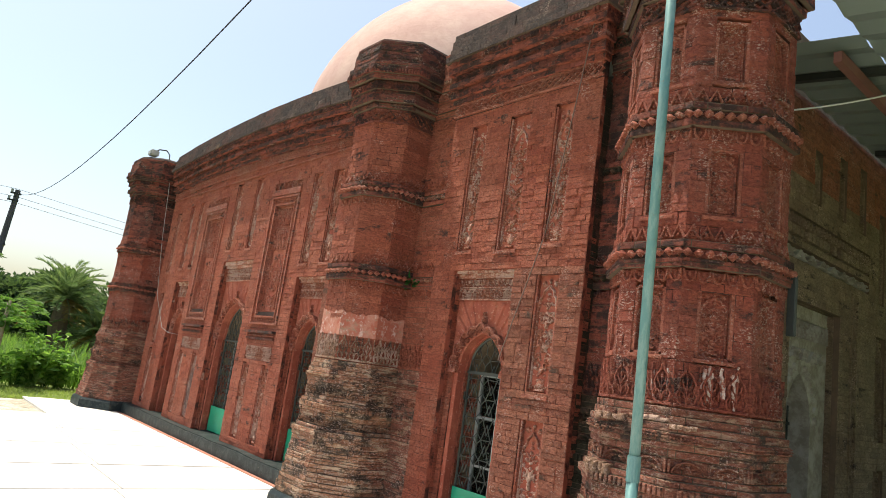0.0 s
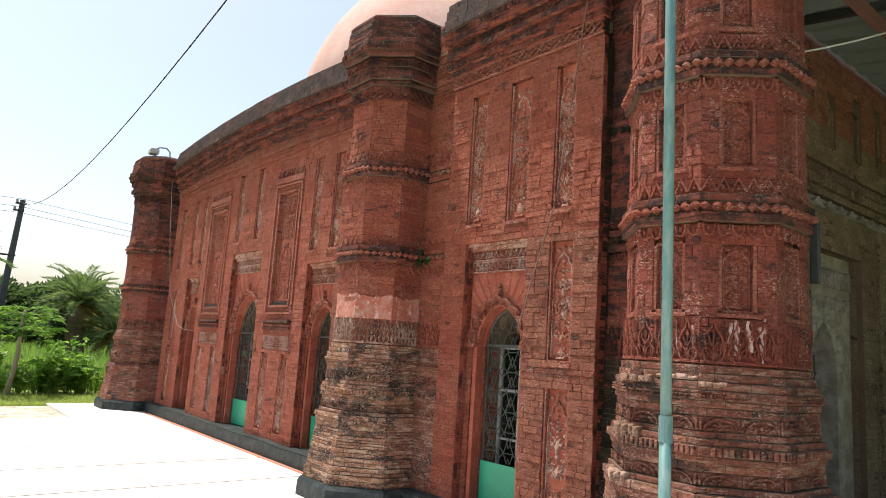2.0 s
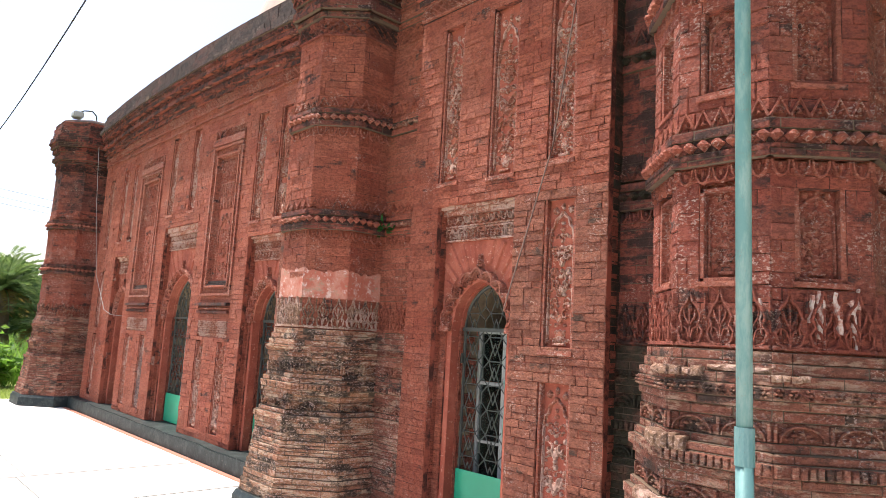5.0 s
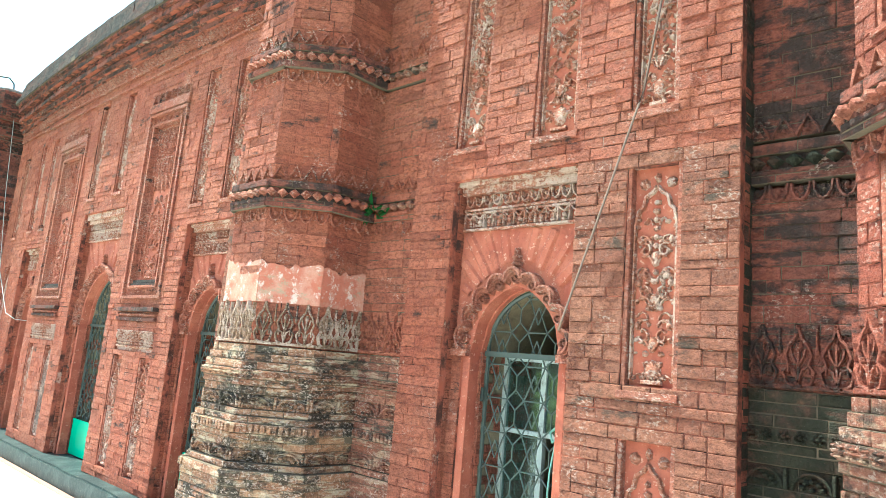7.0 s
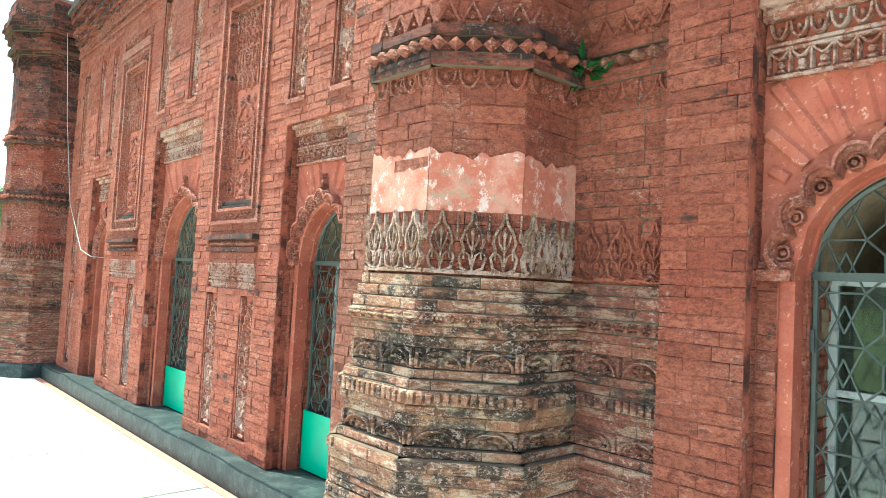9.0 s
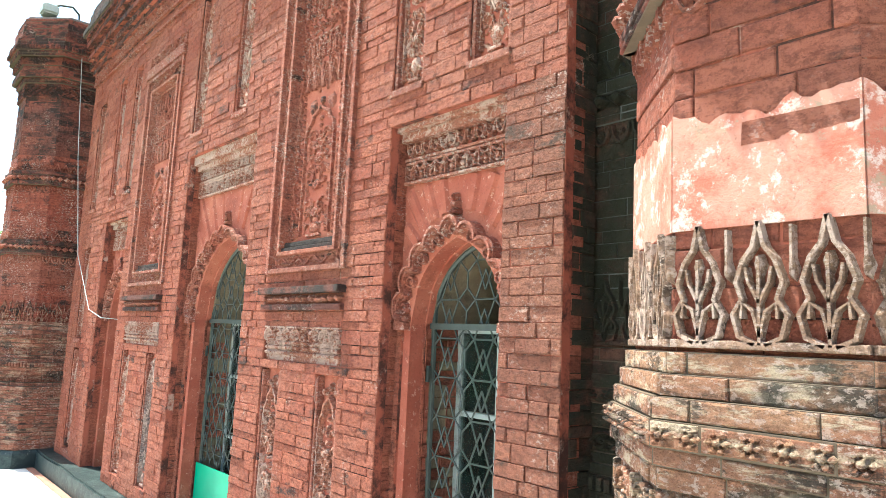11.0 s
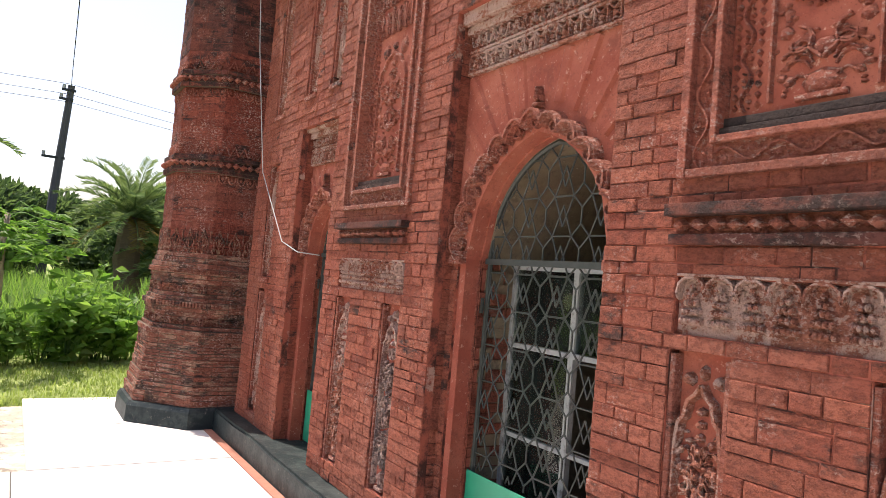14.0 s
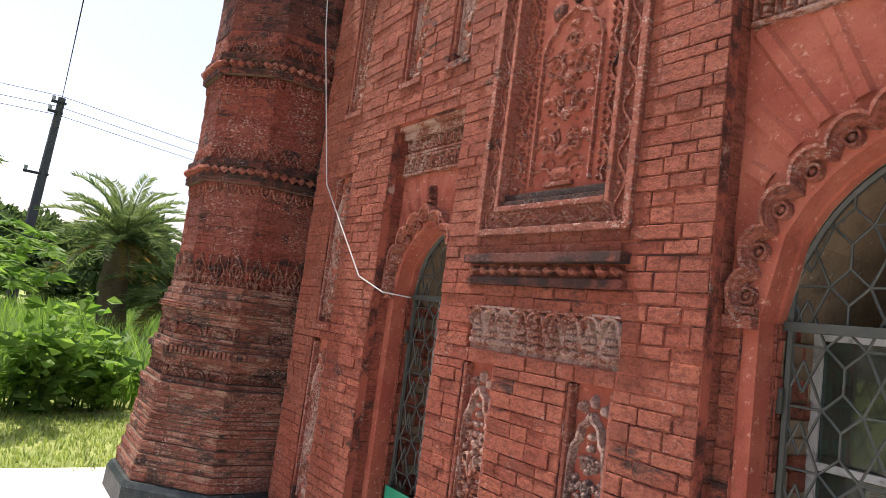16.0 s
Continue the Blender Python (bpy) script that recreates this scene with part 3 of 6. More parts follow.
def hanging(r, u0, u1, v0, v1):
    """The carving of a narrow niche: a cusped head, a chain with a bell, and a vase of leaves."""
    m, d, h = (u0 + u1) / 2, u1 - u0, v1 - v0
    top = v1 - 0.10 * h
    for s in (-1, 1):
        r.ribbon([(m + s * d * 0.46, top - 0.16 * h), (m + s * d * 0.40, top - 0.09 * h), (m + s * d * 0.30, top - 0.07 * h), (m + s * d * 0.24, top - 0.02 * h), (m + s * d * 0.10, top), (m, top + 0.03 * h)], 0.022)
        r.blob(m + s * d * 0.30, v1 - 0.055 * h, d * 0.14, d * 0.14, 7)
        r.ribbon([(m + s * d * 0.46, top - 0.16 * h), (m + s * d * 0.46, v0 + 0.02 * h)], 0.014)
    r.blob(m, v1 - 0.03 * h, d * 0.09, 0.02 * h + 0.01, 5)
    v = top - 0.05 * h
    while v > v0 + 0.46 * h:
        r.blob(m + rng.uniform(-0.004, 0.004), v, d * rng.uniform(0.06, 0.12), 0.018, 5)
        v -= 0.042
    filigree(r, u0, u1, v0 + 0.03, top - 0.12 * h, int(55 * h))
    for lev in range(3):
        y = v0 + (0.62 - 0.2 * lev) * h
        for s in (-1, 1):
            r.curl(m + s * d * 0.22, y, d * 0.15, math.pi / 2, s)
            r.blob(m + s * d * 0.34, y + 0.05 * h, d * 0.08, 0.026, 5, None, rng.random())
            r.ribbon([(m, y - 0.07 * h), (m + s * d * 0.14, y - 0.02 * h), (m + s * d * 0.28, y - 0.03 * h)], 0.013)
        r.blob(m, y - 0.03 * h, d * 0.13, 0.035, 6)
    r.blob(m, v0 + 0.07 * h, d * 0.20, 0.05 * h, 8)
    r.bar(m - d * 0.22, m + d * 0.22, v0 + 0.005, v0 + 0.024)


def filigree(r, u0, u1, v0, v1, n):
    """Small mirrored leaves and tendrils that fill a field."""
    m, d = (u0 + u1) / 2, (u1 - u0) / 2
    for i in range(n):
        x, y = d * rng.uniform(0.12, 0.9), rng.uniform(v0, v1)
        q, s = rng.uniform(0, 6.28), rng.uniform(0.010, 0.022)
        for g in (-1, 1):
            r.blob(m + g * x, y, s, s * rng.uniform(0.5, 1.0), 5, r.lo + (r.hi - r.lo) * rng.uniform(0.5, 0.9), g * q)
        if i % 3 == 0:
            for g in (-1, 1):
                r.ribbon([(m + g * x, y), (m + g * (x * 0.7), y + 0.02), (m + g * x * 0.45, y + 0.012), (m + g * x * 0.3, y - 0.015)], 0.009, r.lo + (r.hi - r.lo) * 0.7)


def garland(r, u0, u1, v0, v1, step=0.085):
    """A frieze of hanging drops between upright stems."""
    n = max(1, round((u1 - u0) / step))
    d = (u1 - u0) / n
    h = v1 - v0
    r.bar(u0, u1, v1 - 0.014, v1)
    for i in range(n):
        c = u0 + (i + 0.5) * d
        r.ribbon([(c - d * 0.45, v0 + 0.86 * h), (c - d * 0.2, v0 + 0.62 * h), (c, v0 + 0.55 * h), (c + d * 0.2, v0 + 0.62 * h), (c + d * 0.45, v0 + 0.86 * h)], 0.012)
        r.blob(c, v0 + 0.34 * h, d * 0.26, h * 0.22, 6, None, rng.random())
        r.blob(c, v0 + 0.10 * h, d * 0.34, h * 0.11, 5)
        r.ribbon([(c + d / 2, v0), (c + d / 2, v0 + 0.8 * h)], 0.011)
        r.blob(c + d / 2, v0 + 0.82 * h, d * 0.13, h * 0.09, 5)


def tiered_drops(r, u0, u1, v0, v1, step=0.105):
    """A frieze of tiered bell-like trees under swags."""
    n = max(1, round((u1 - u0) / step))
    d = (u1 - u0) / n
    h = v1 - v0
    r.bar(u0, u1, v1 - 0.010, v1)
    for i in range(n):
        c = u0 + (i + 0.5) * d
        for k, (y, half) in enumerate(((0.06, 0.40), (0.25, 0.33), (0.42, 0.25), (0.57, 0.16))):
            for m in range(5 - k):
                x = half * (2 * (m + 0.5) / (5 - k) - 1)
                r.blob(c + x * d, v0 + (y + 0.02 * rng.random()) * h, d * 0.10, h * 0.095, 5)
        r.blob(c, v0 + 0.72 * h, d * 0.08, h * 0.10, 5)
        r.ribbon([(c - d * 0.5, v0 + 0.60 * h), (c - d * 0.42, v0 + 0.82 * h), (c - d * 0.2, v0 + 0.92 * h), (c + d * 0.2, v0 + 0.92 * h), (c + d * 0.42, v0 + 0.82 * h), (c + d * 0.5, v0 + 0.60 * h)], 0.012)
        r.blob(c + d / 2, v0 + 0.60 * h, d * 0.07, h * 0.16, 5)


# ---------- setting: ground and paving ----------
bm = bmesh.new()
v = [bm.verts.new(p) for p in ((-400, -400, -0.07), (400, -400, -0.07), (400, 400, -0.07), (-400, 400, -0.07))]
bm.faces.new(v)
tagged(part("ground", bm, "soil_grass"), "grassy ground of the field around the mosque", "ground", "", "structure")

floor = thing("floor", (0, 0, 0), "white sunlit paving slabs with thin dark joints", "paving", "", "structure")
bm = bmesh.new()
box(bm, -6.0, 3.95, -6.0, 13.885, -0.065, -0.005)
box(bm, 2.205, 3.95, 13.885, 16.45, -0.065, -0.005)
part("floor_bed", bm, "joint_dark", floor)
edges = [-6.0, -3.1, -1.55, 0.0, 1.55, 3.1, 4.65, 6.2, 7.72, 9.08, 10.62, 12.1, 13.88, 15.2, 16.46]
for a, b in zip(edges, edges[1:]):
    wide = 0.035 if 7 < b < 13 else 0.012
    seam = 2.16 - 0.062 * (13.9 - (a + b) / 2)
    runs = ((2.2, 3.62),) if a > 13.8 else ((-6.0, seam - 0.005), (seam + 0.005, 3.62))
    for c, e in runs:
        bm = bmesh.new()
        box(bm, c, e, a + 0.012, b - wide, -0.05, rng.uniform(-0.001, 0.001))
        bmesh.ops.bevel(bm, geom=[x for x in bm.edges if all(y.co.z > -0.01 for y in x.verts)], offset=0.005, segments=1, affect="EDGES")
        part("slab", bm, "white_tile", floor)
bm = bmesh.new()
box(bm, 3.62, 3.69, 7.4, 15.0, -0.05, 0.004)
part("edging", bm, "red_edging", floor, "brick-red edging strip along the plinth")
bm = bmesh.new()
box(bm, -8.0, 2.2, 13.89, 16.28, -0.068, -0.045)
tagged(part("path", bm, "old_concrete"), "worn mossy concrete path beside the white paving", "path", "", "structure")

# ---------- setting: the west walls ----------
PLINTH = 0.19
RECESS = 2.70
wall_main = thing("wall_main", (0, 0, 0), "red brick hall wall with carved panels and three arched doors", "wall", "", "structure")
wall_porch = thing("wall_porch", (0, 0, 0), "red brick porch wall with one arched door and niches", "wall", "", "structure")
wall_gap = thing("wall_gap", (0, 0, 0), "dark moulded brick wall set back beside the turrets", "wall", "", "structure")
# each door: recess from, to, middle, half width, spring, rise
TOPS = {4.825: 2.72, 8.25: 2.72, 10.79: 3.0, 13.26: 2.72}
DOORS = ((4.40, 5.25, 4.825, 0.29, 1.70, 0.37), (7.85, 8.65, 8.25, 0.30, 1.70, 0.40), (10.20, 11.40, 10.79, 0.49, 1.70, 0.60), (12.90, 13.62, 13.26, 0.29, 1.70, 0.40))
BAYS = {"main": (7.53, 14.70), "porch": (3.58, 5.59)}
HALL = Curved((FACE, 0, 0), (0, 1, 0), (-1, 0, 0), 11.1, 4.2, 0.20, 2.75, 4.4)
PORCH = Curved((FACE, 0, 0), (0, 1, 0), (-1, 0, 0), 4.5, 2.2, 0.03, 2.75, 4.4)

# niches and panels that interrupt the brickwork: from, to, bottom, top
PIERS = ((8.99, 9.88), (11.735, 12.66))
main_holes, porch_holes = [], []
for a, b in PIERS:
    main_holes += [(a, b, 1.99, 3.88), (a + 0.01, a + 0.24, 0.30, 1.40), (b - 0.24, b - 0.01, 0.30, 1.40), (a, b - 0.02, 1.50, 1.67), (a - 0.01, b + 0.02, 3.98, 4.10)]
SLIM = ((8.42, 8.66, 2.88, 4.14), (7.84, 8.09, 2.88, 4.14), (11.18, 11.42, 3.17, 4.22), (10.40, 10.63, 3.17, 4.22), (13.40, 13.62, 2.95, 4.14), (12.92, 13.12, 2.95, 4.14))
END = ((14.12, 14.36, 1.46, 2.48), (14.12, 14.36, 0.28, 1.34), (14.12, 14.36, 2.9, 4.1))
main_holes += list(SLIM) + list(END)
PORCH_SLIM = ((5.04, 5.27, 2.90, 4.23), (4.42, 4.70, 2.88, 4.23), (3.87, 4.11, 2.91, 4.23))
PORCH_TALL = ((3.84, 4.115, 1.57, 2.64), (3.84, 4.115, 0.22, 1.36))
porch_holes += list(PORCH_SLIM) + list(PORCH_TALL)


def bay(owner, span, doors, holes, curved, near):
    """The thick core, its piers and recesses, and the face of bricks."""
    a, b = span
    bm = bmesh.new()
    box(bm, FACE + 0.055, 5.1, a + 0.055, b - 0.055, 3.05, 4.42)
    for d in doors:
        if TOPS[d[2]] < 3.0:
            box(bm, FACE + 0.055, 5.1, d[0] - 0.056, d[1] + 0.056, TOPS[d[2]] + 0.02, 3.05)
    cuts = [a] + [e for d in doors for e in d[:2]] + [b]
    for p, q in zip(cuts[::2], cuts[1::2]):
        box(bm, FACE + 0.055, 5.1, p + 0.055, q - 0.055, 0.02, 3.05)
    part("core", bm, "plaster_red", owner)
    ms, dull = Masonry(), Masonry()
    for p, q in zip(cuts[::2], cuts[1::2]):
        (dull if p == a else ms).lay(WEST, p, q, PLINTH, RECESS, holes, near=near)
        for y, n in ((p, -1), (q, 1)):
            side = Plane((FACE, y, 0), (1, 0, 0), (0, n, 0))
            ms.lay(side, 0.056, 0.125, PLINTH, 2.99, units=(0.23,))
    # ends facing -y take the darkened brick: their shade is in the colour
    ends = Masonry()
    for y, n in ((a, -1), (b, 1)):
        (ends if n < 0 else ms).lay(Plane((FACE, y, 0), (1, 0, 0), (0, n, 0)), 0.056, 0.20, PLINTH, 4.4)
    ends.link(owner, "brick_moss_shade", "mortar_old")
    ms.lay(curved, a, b, RECESS, 4.42, list(holes) + [(d[0], d[1], RECESS, TOPS[d[2]]) for d in doors])
    # jambs below the spring of each arch
    for p, q, mid, half, spring, rise in doors:
        pl = WEST.shifted(-0.10)
        for s0, s1 in ((p, mid - half - 0.064), (mid + half + 0.064, q)):
            if s1 - s0 > 0.03:
                ms.lay(pl, s0, s1, PLINTH, spring, depth=0.04)
        for s0, s1 in ((mid - half - 0.064, mid - half), (mid + half, mid + half + 0.064)):
            ms.lay(WEST.shifted(-0.202), s0, s1, PLINTH, spring, depth=0.02)
        for s, n in ((mid - half, 1), (mid + half, -1)):
            ms.lay(Plane((FACE + 0.21, s, 0), (1, 0, 0), (0, n, 0)), 0.0, 0.5, PLINTH, spring, depth=0.002)
    ms.link(owner)
    dull.link(owner, "brick_brown")
    for p, q, mid, half, spring, rise in doors:
        bm = bmesh.new()
        arch_panel(bm, WEST, p - 0.056, q + 0.056, 0.02, TOPS[mid] + 0.02, mid, half + 0.012, spring, rise + 0.01, -0.12, -0.21)
        part("spandrel", bm, "plaster_red", owner, "plastered red spandrel round the pointed arch")
        bm = bmesh.new()
        arch_panel(bm, WEST, p - 0.056, q + 0.056, 0.02, TOPS[mid] + 0.02, mid, half, spring, rise, -0.21, -0.245)
        part("arch_ring", bm, "plaster_red", owner)
        bm = bmesh.new()
        arch_panel(bm, WEST, p - 0.056, q + 0.056, 0.02, TOPS[mid] + 0.02, mid, half, spring, rise, -0.247, -1.25)
        part("reveal", bm, "old_plaster", owner, "old khaki plaster inside the arch")
        bm = bmesh.new()
        for s0, s1 in ((p - 0.05, mid - half - 0.073), (mid + half + 0.073, q + 0.05)):
            box(bm, FACE + 0.107, FACE + 0.2, s0, s1, 0.03, spring - 0.004)
        part("jamb_core", bm, "plaster_red", owner)
        r = Relief(WEST, -0.13, -0.08)
        for s0, s1 in ((p + 0.002, mid - half - 0.015), (mid + half + 0.015, q - 0.002)):
            if s1 - s0 > 0.03:
                r.bar(s0, s1, spring - 0.03, spring + 0.012, -0.075)
                r.bar(s0, s1, spring + 0.014, spring + 0.04, -0.088)
        if r.f:
            r.link("impost", owner, "terracotta", "moulded impost at the spring of the arch")
        spandrel_carving(owner, p, q, mid, half, spring, rise)


def spandrel_carving(owner, p, q, mid, half, spring, rise):
    pl = WEST.shifted(-0.12)
    top = TOPS[mid]
    r = Relief(pl, 0.0, 0.045)
    # skin of the spandrel between spring and frieze, set with fanned stones
    hw, hr = half + 0.02, rise + 0.015
    def edge(t):
        s = -hw + 2 * hw * t
        return mid + s, spring + arch_rise(s, hw, hr)
    cusps = 13 if half > 0.4 else 9
    pts = []
    for i in range(cusps * 8 + 1):
        t = i / (cusps * 8)
        u, vv = edge(0.5 - 0.5 * math.cos(math.pi * t))
        k = 0.035 + 0.045 * abs(math.sin(math.pi * i / 8)) ** 0.7
        du, dv = u - mid, (vv - spring) * 0.9 + 0.05
        l = math.hypot(du, dv)
        uu = u + du / l * k
        if p + 0.01 < uu < q - 0.01:
            pts.append((uu, vv + dv / l * k))
    r.ribbon(pts, 0.05, 0.05)
    r.ribbon([(u, v + 0.012) for u, v in pts], 0.022, 0.065)
    for i in range(cusps):
        t = (i + 0.5) / cusps
        u, vv = edge(0.5 - 0.5 * math.cos(math.pi * t))
        du, dv = u - mid, (vv - spring) * 0.9 + 0.05
        l = math.hypot(du, dv)
        uu = u + du / l * 0.035
        if p + 0.03 < uu < q - 0.03:
            r.blob(uu, vv + dv / l * 0.035, 0.018, 0.018, 6, 0.03)
            r.ribbon([(uu + 0.024 * math.cos(t2 * 0.524), vv + dv / l * 0.035 + 0.024 * math.sin(t2 * 0.524)) for t2 in range(13)], 0.014, 0.03)
    tip = spring + hr + 0.08
    for k, (ru, rv) in enumerate(((0.022, 0.03), (0.04, 0.022), (0.03, 0.03), (0.014, 0.03))):
        r.blob(mid, tip + 0.035 * k, ru, rv, 5, 0.05)
    r.link("cusped_moulding", owner, "terracotta", "scalloped terracotta moulding round the arch")
    r = Relief(pl, 0.0, 0.024)
    low = top - 0.31
    n = 15
    for i in range(n):
        q0 = math.pi * (0.06 + 0.88 * i / (n - 1))
        c, s = math.cos(q0), math.sin(q0)
        if abs(i - n // 2) < 1:
            continue
        e = None
        for step in range(60):
            l = 0.05 + step * 0.02
            u, vv = mid + c * l, spring + 0.12 + s * l
            inside = abs(u - mid) < hw and vv < spring + arch_rise(u - mid, hw, hr)
            if not inside and e is None:
                e = l + 0.13
            if u < p + 0.02 or u > q - 0.02 or vv > low - 0.01:
                break
        if e and l - e > 0.06:
            w = rng.uniform(0.05, 0.075)
            r.ribbon([(mid + c * e, spring + 0.12 + s * e), (mid + c * (l - 0.02), spring + 0.12 + s * (l - 0.02))], w, rng.uniform(0.008, 0.018))
    r.link("fanned_stones", owner, "plaster_red", "")
    r = Relief(pl, 0.0, 0.03)
    r.bar(p + 0.01, q - 0.01, top - 0.31, top - 0.295)
    garland(r, p + 0.02, q - 0.02, top - 0.29, top - 0.195, 0.075)
    r.bar(p + 0.01, q - 0.01, top - 0.19, top - 0.175)
    petals(r, p + 0.02, q - 0.02, top - 0.165, top - 0.10, 0.065)
    r.bar(p + 0.002, q - 0.002, top - 0.09, top - 0.045, 0.05)
    r.bar(p + 0.002, q - 0.002, top - 0.045, top + 0.06, 0.085)
    r.link("carved_frieze", owner, "terracotta_pale", "worn terracotta frieze above the arch")


bay(wall_porch, BAYS["porch"], DOORS[:1], porch_holes, PORCH, lambda u, v: 0.6 < v < 2.2)
bay(wall_main, BAYS["main"], DOORS[1:], main_holes, HALL, lambda u, v: 0.9 < v < 2.3 and 8.6 < u < 12.0)

# niches with their carving
for holes, pl, owner in ((SLIM + END, HALL, wall_main), (PORCH_SLIM + PORCH_TALL, PORCH, wall_porch)):
    for a, b, c, d in holes:
        r = Relief(pl, -0.058, -0.032)
        hanging(r, a + 0.025, b - 0.025, c + 0.03, d - 0.03)
        r.link("carved_niche", owner, "terracotta_pale", "slim recessed niche with carved hanging bell and vase")
        r = Relief(pl, -0.058, -0.012)
        for x in (a, b - 0.022):
            r.bar(x, x + 0.022, c, d)
        r.bar(a - 0.01, b + 0.01, c - 0.035, c, 0.012)
        r.link("niche_frame", owner, "terracotta")
for a, b in PIERS:
    r = Relief(HALL, -0.058, 0.02)
    for x0, x1, y0, y1 in ((a, a + 0.035, 1.99, 3.88), (b - 0.035, b, 1.99, 3.88), (a + 0.036, b - 0.036, 1.99, 2.02), (a + 0.036, b - 0.036, 3.85, 3.88)):
        r.bar(x0, x1, y0, y1)
    for x0, x1, y0, y1 in ((a + 0.115, a + 0.14, 2.10, 3.77), (b - 0.14, b - 0.115, 2.10, 3.77), (a + 0.141, b - 0.141, 2.10, 2.125), (a + 0.141, b - 0.141, 3.745, 3.77)):
        r.bar(x0, x1, y0, y1, 0.012)
    r.link("panel_frame", wall_main, "terracotta", "double moulded frame of the tall panel")
    r = Relief(HALL, -0.03, 0.002)
    r.bar(a + 0.03, a + 0.12, 2.02, 3.85, -0.012)
    r.bar(b - 0.12, b - 0.03, 2.02, 3.85, -0.012)
    r.bar(a + 0.12, b - 0.12, 2.02, 2.105, -0.012)
    r.bar(a + 0.12, b - 0.12, 3.765, 3.85, -0.012)
    scroll(r, a + 0.035, a + 0.115, 2.02, 3.85, True)
    scroll(r, b - 0.115, b - 0.035, 2.02, 3.85, True)
    scroll(r, a + 0.12, b - 0.12, 2.022, 2.10)
    scroll(r, a + 0.12, b - 0.12, 3.77, 3.85)
    r.lo = -0.058
    r.link("vine_border", wall_main, "terracotta", "border carved with a running vine")
    deep = HALL.shifted(-0.055)
    r = Relief(deep, -0.002, 0.02)
    for x in (a + 0.16, b - 0.24):
        for y in np.arange(2.22, 3.70, 0.034):
            r.blob(x, float(y), 0.012, 0.015, 4)
            r.blob(x + 0.08, float(y), 0.012, 0.015, 4)
        scroll(r, x + 0.012, x + 0.068, 2.2, 3.70, True, 0.07)
    m = (a + b) / 2
    hanging(r, a + 0.27, b - 0.27, 2.2, 3.05)
    filigree(r, a + 0.26, b - 0.26, 3.08, 3.72, 40)
    carved_row(r, a + 0.26, b - 0.26, 3.10, 3.25, 0.09)
    garland(r, a + 0.26, b - 0.26, 3.28, 3.42, 0.06)
    rosettes(r, a + 0.26, b - 0.26, 3.48, 0.03, 0.08)
    garland(r, a + 0.15, b - 0.15, 3.56, 3.72, 0.07)
    r.link("carved_panel", wall_main, "terracotta", "tall recessed panel carved with bell, vase and bead strips")
    r = Relief(deep, -0.002, 0.05)
    r.bar(a + 0.14, b - 0.14, 2.125, 2.15, 0.05)
    r.bar(a + 0.14, b - 0.14, 2.155, 2.185, 0.03)
    r.link("sill", wall_main, "coping", "blackened stepped sill of the panel")
    r = Relief(WEST, -0.01, 0.035)
    r.bar(a - 0.01, b + 0.01, 1.86, 1.90, 0.055)
    r.bar(a - 0.005, b + 0.005, 1.765, 1.80, 0.03)
    r.link("ledge", wall_main, "brick_smoked", "sooty moulded ledge with a bead row")
    r = Relief(WEST, 0.0, 0.04)
    beads(r, a, b, 1.83, 0.026, 0.07)
    r.link("bead_row", wall_main, "terracotta")
    r = Relief(WEST, -0.06, 0.006)
    r.bar(a - 0.004, b - 0.016, 1.465, 1.715, -0.024)
    r.lo = -0.025
    tiered_drops(r, a + 0.005, b - 0.025, 1.50, 1.67)
    r.link("carved_frieze", wall_main, "terracotta_pale", "pale worn frieze of hanging drops")
    for x0, x1 in ((a + 0.01, a + 0.24), (b - 0.24, b - 0.01)):
        r = Relief(WEST, -0.058, -0.02)
        hanging(r, x0 + 0.02, x1 - 0.02, 0.32, 1.38)
        r.link("carved_niche", wall_main, "terracotta_white" if a > 11 and x0 < a + 0.1 else "terracotta_pale", "pale worn carving of leaves in a narrow recess")
        r = Relief(WEST, -0.058, -0.01)
        r.bar(x0, x0 + 0.02, 0.30, 1.40)
        r.bar(x1 - 0.02, x1, 0.30, 1.40)
        r.link("niche_frame", wall_main, "terracotta")
    r = Relief(HALL, -0.058, 0.01)
    carved_row(r, a, b, 3.985, 4.095, 0.15)
    r.bar(a - 0.02, b + 0.02, 3.89, 3.975, 0.03)
    r.link("lintel", wall_main, "terracotta", "carved lintel block above the tall panel")

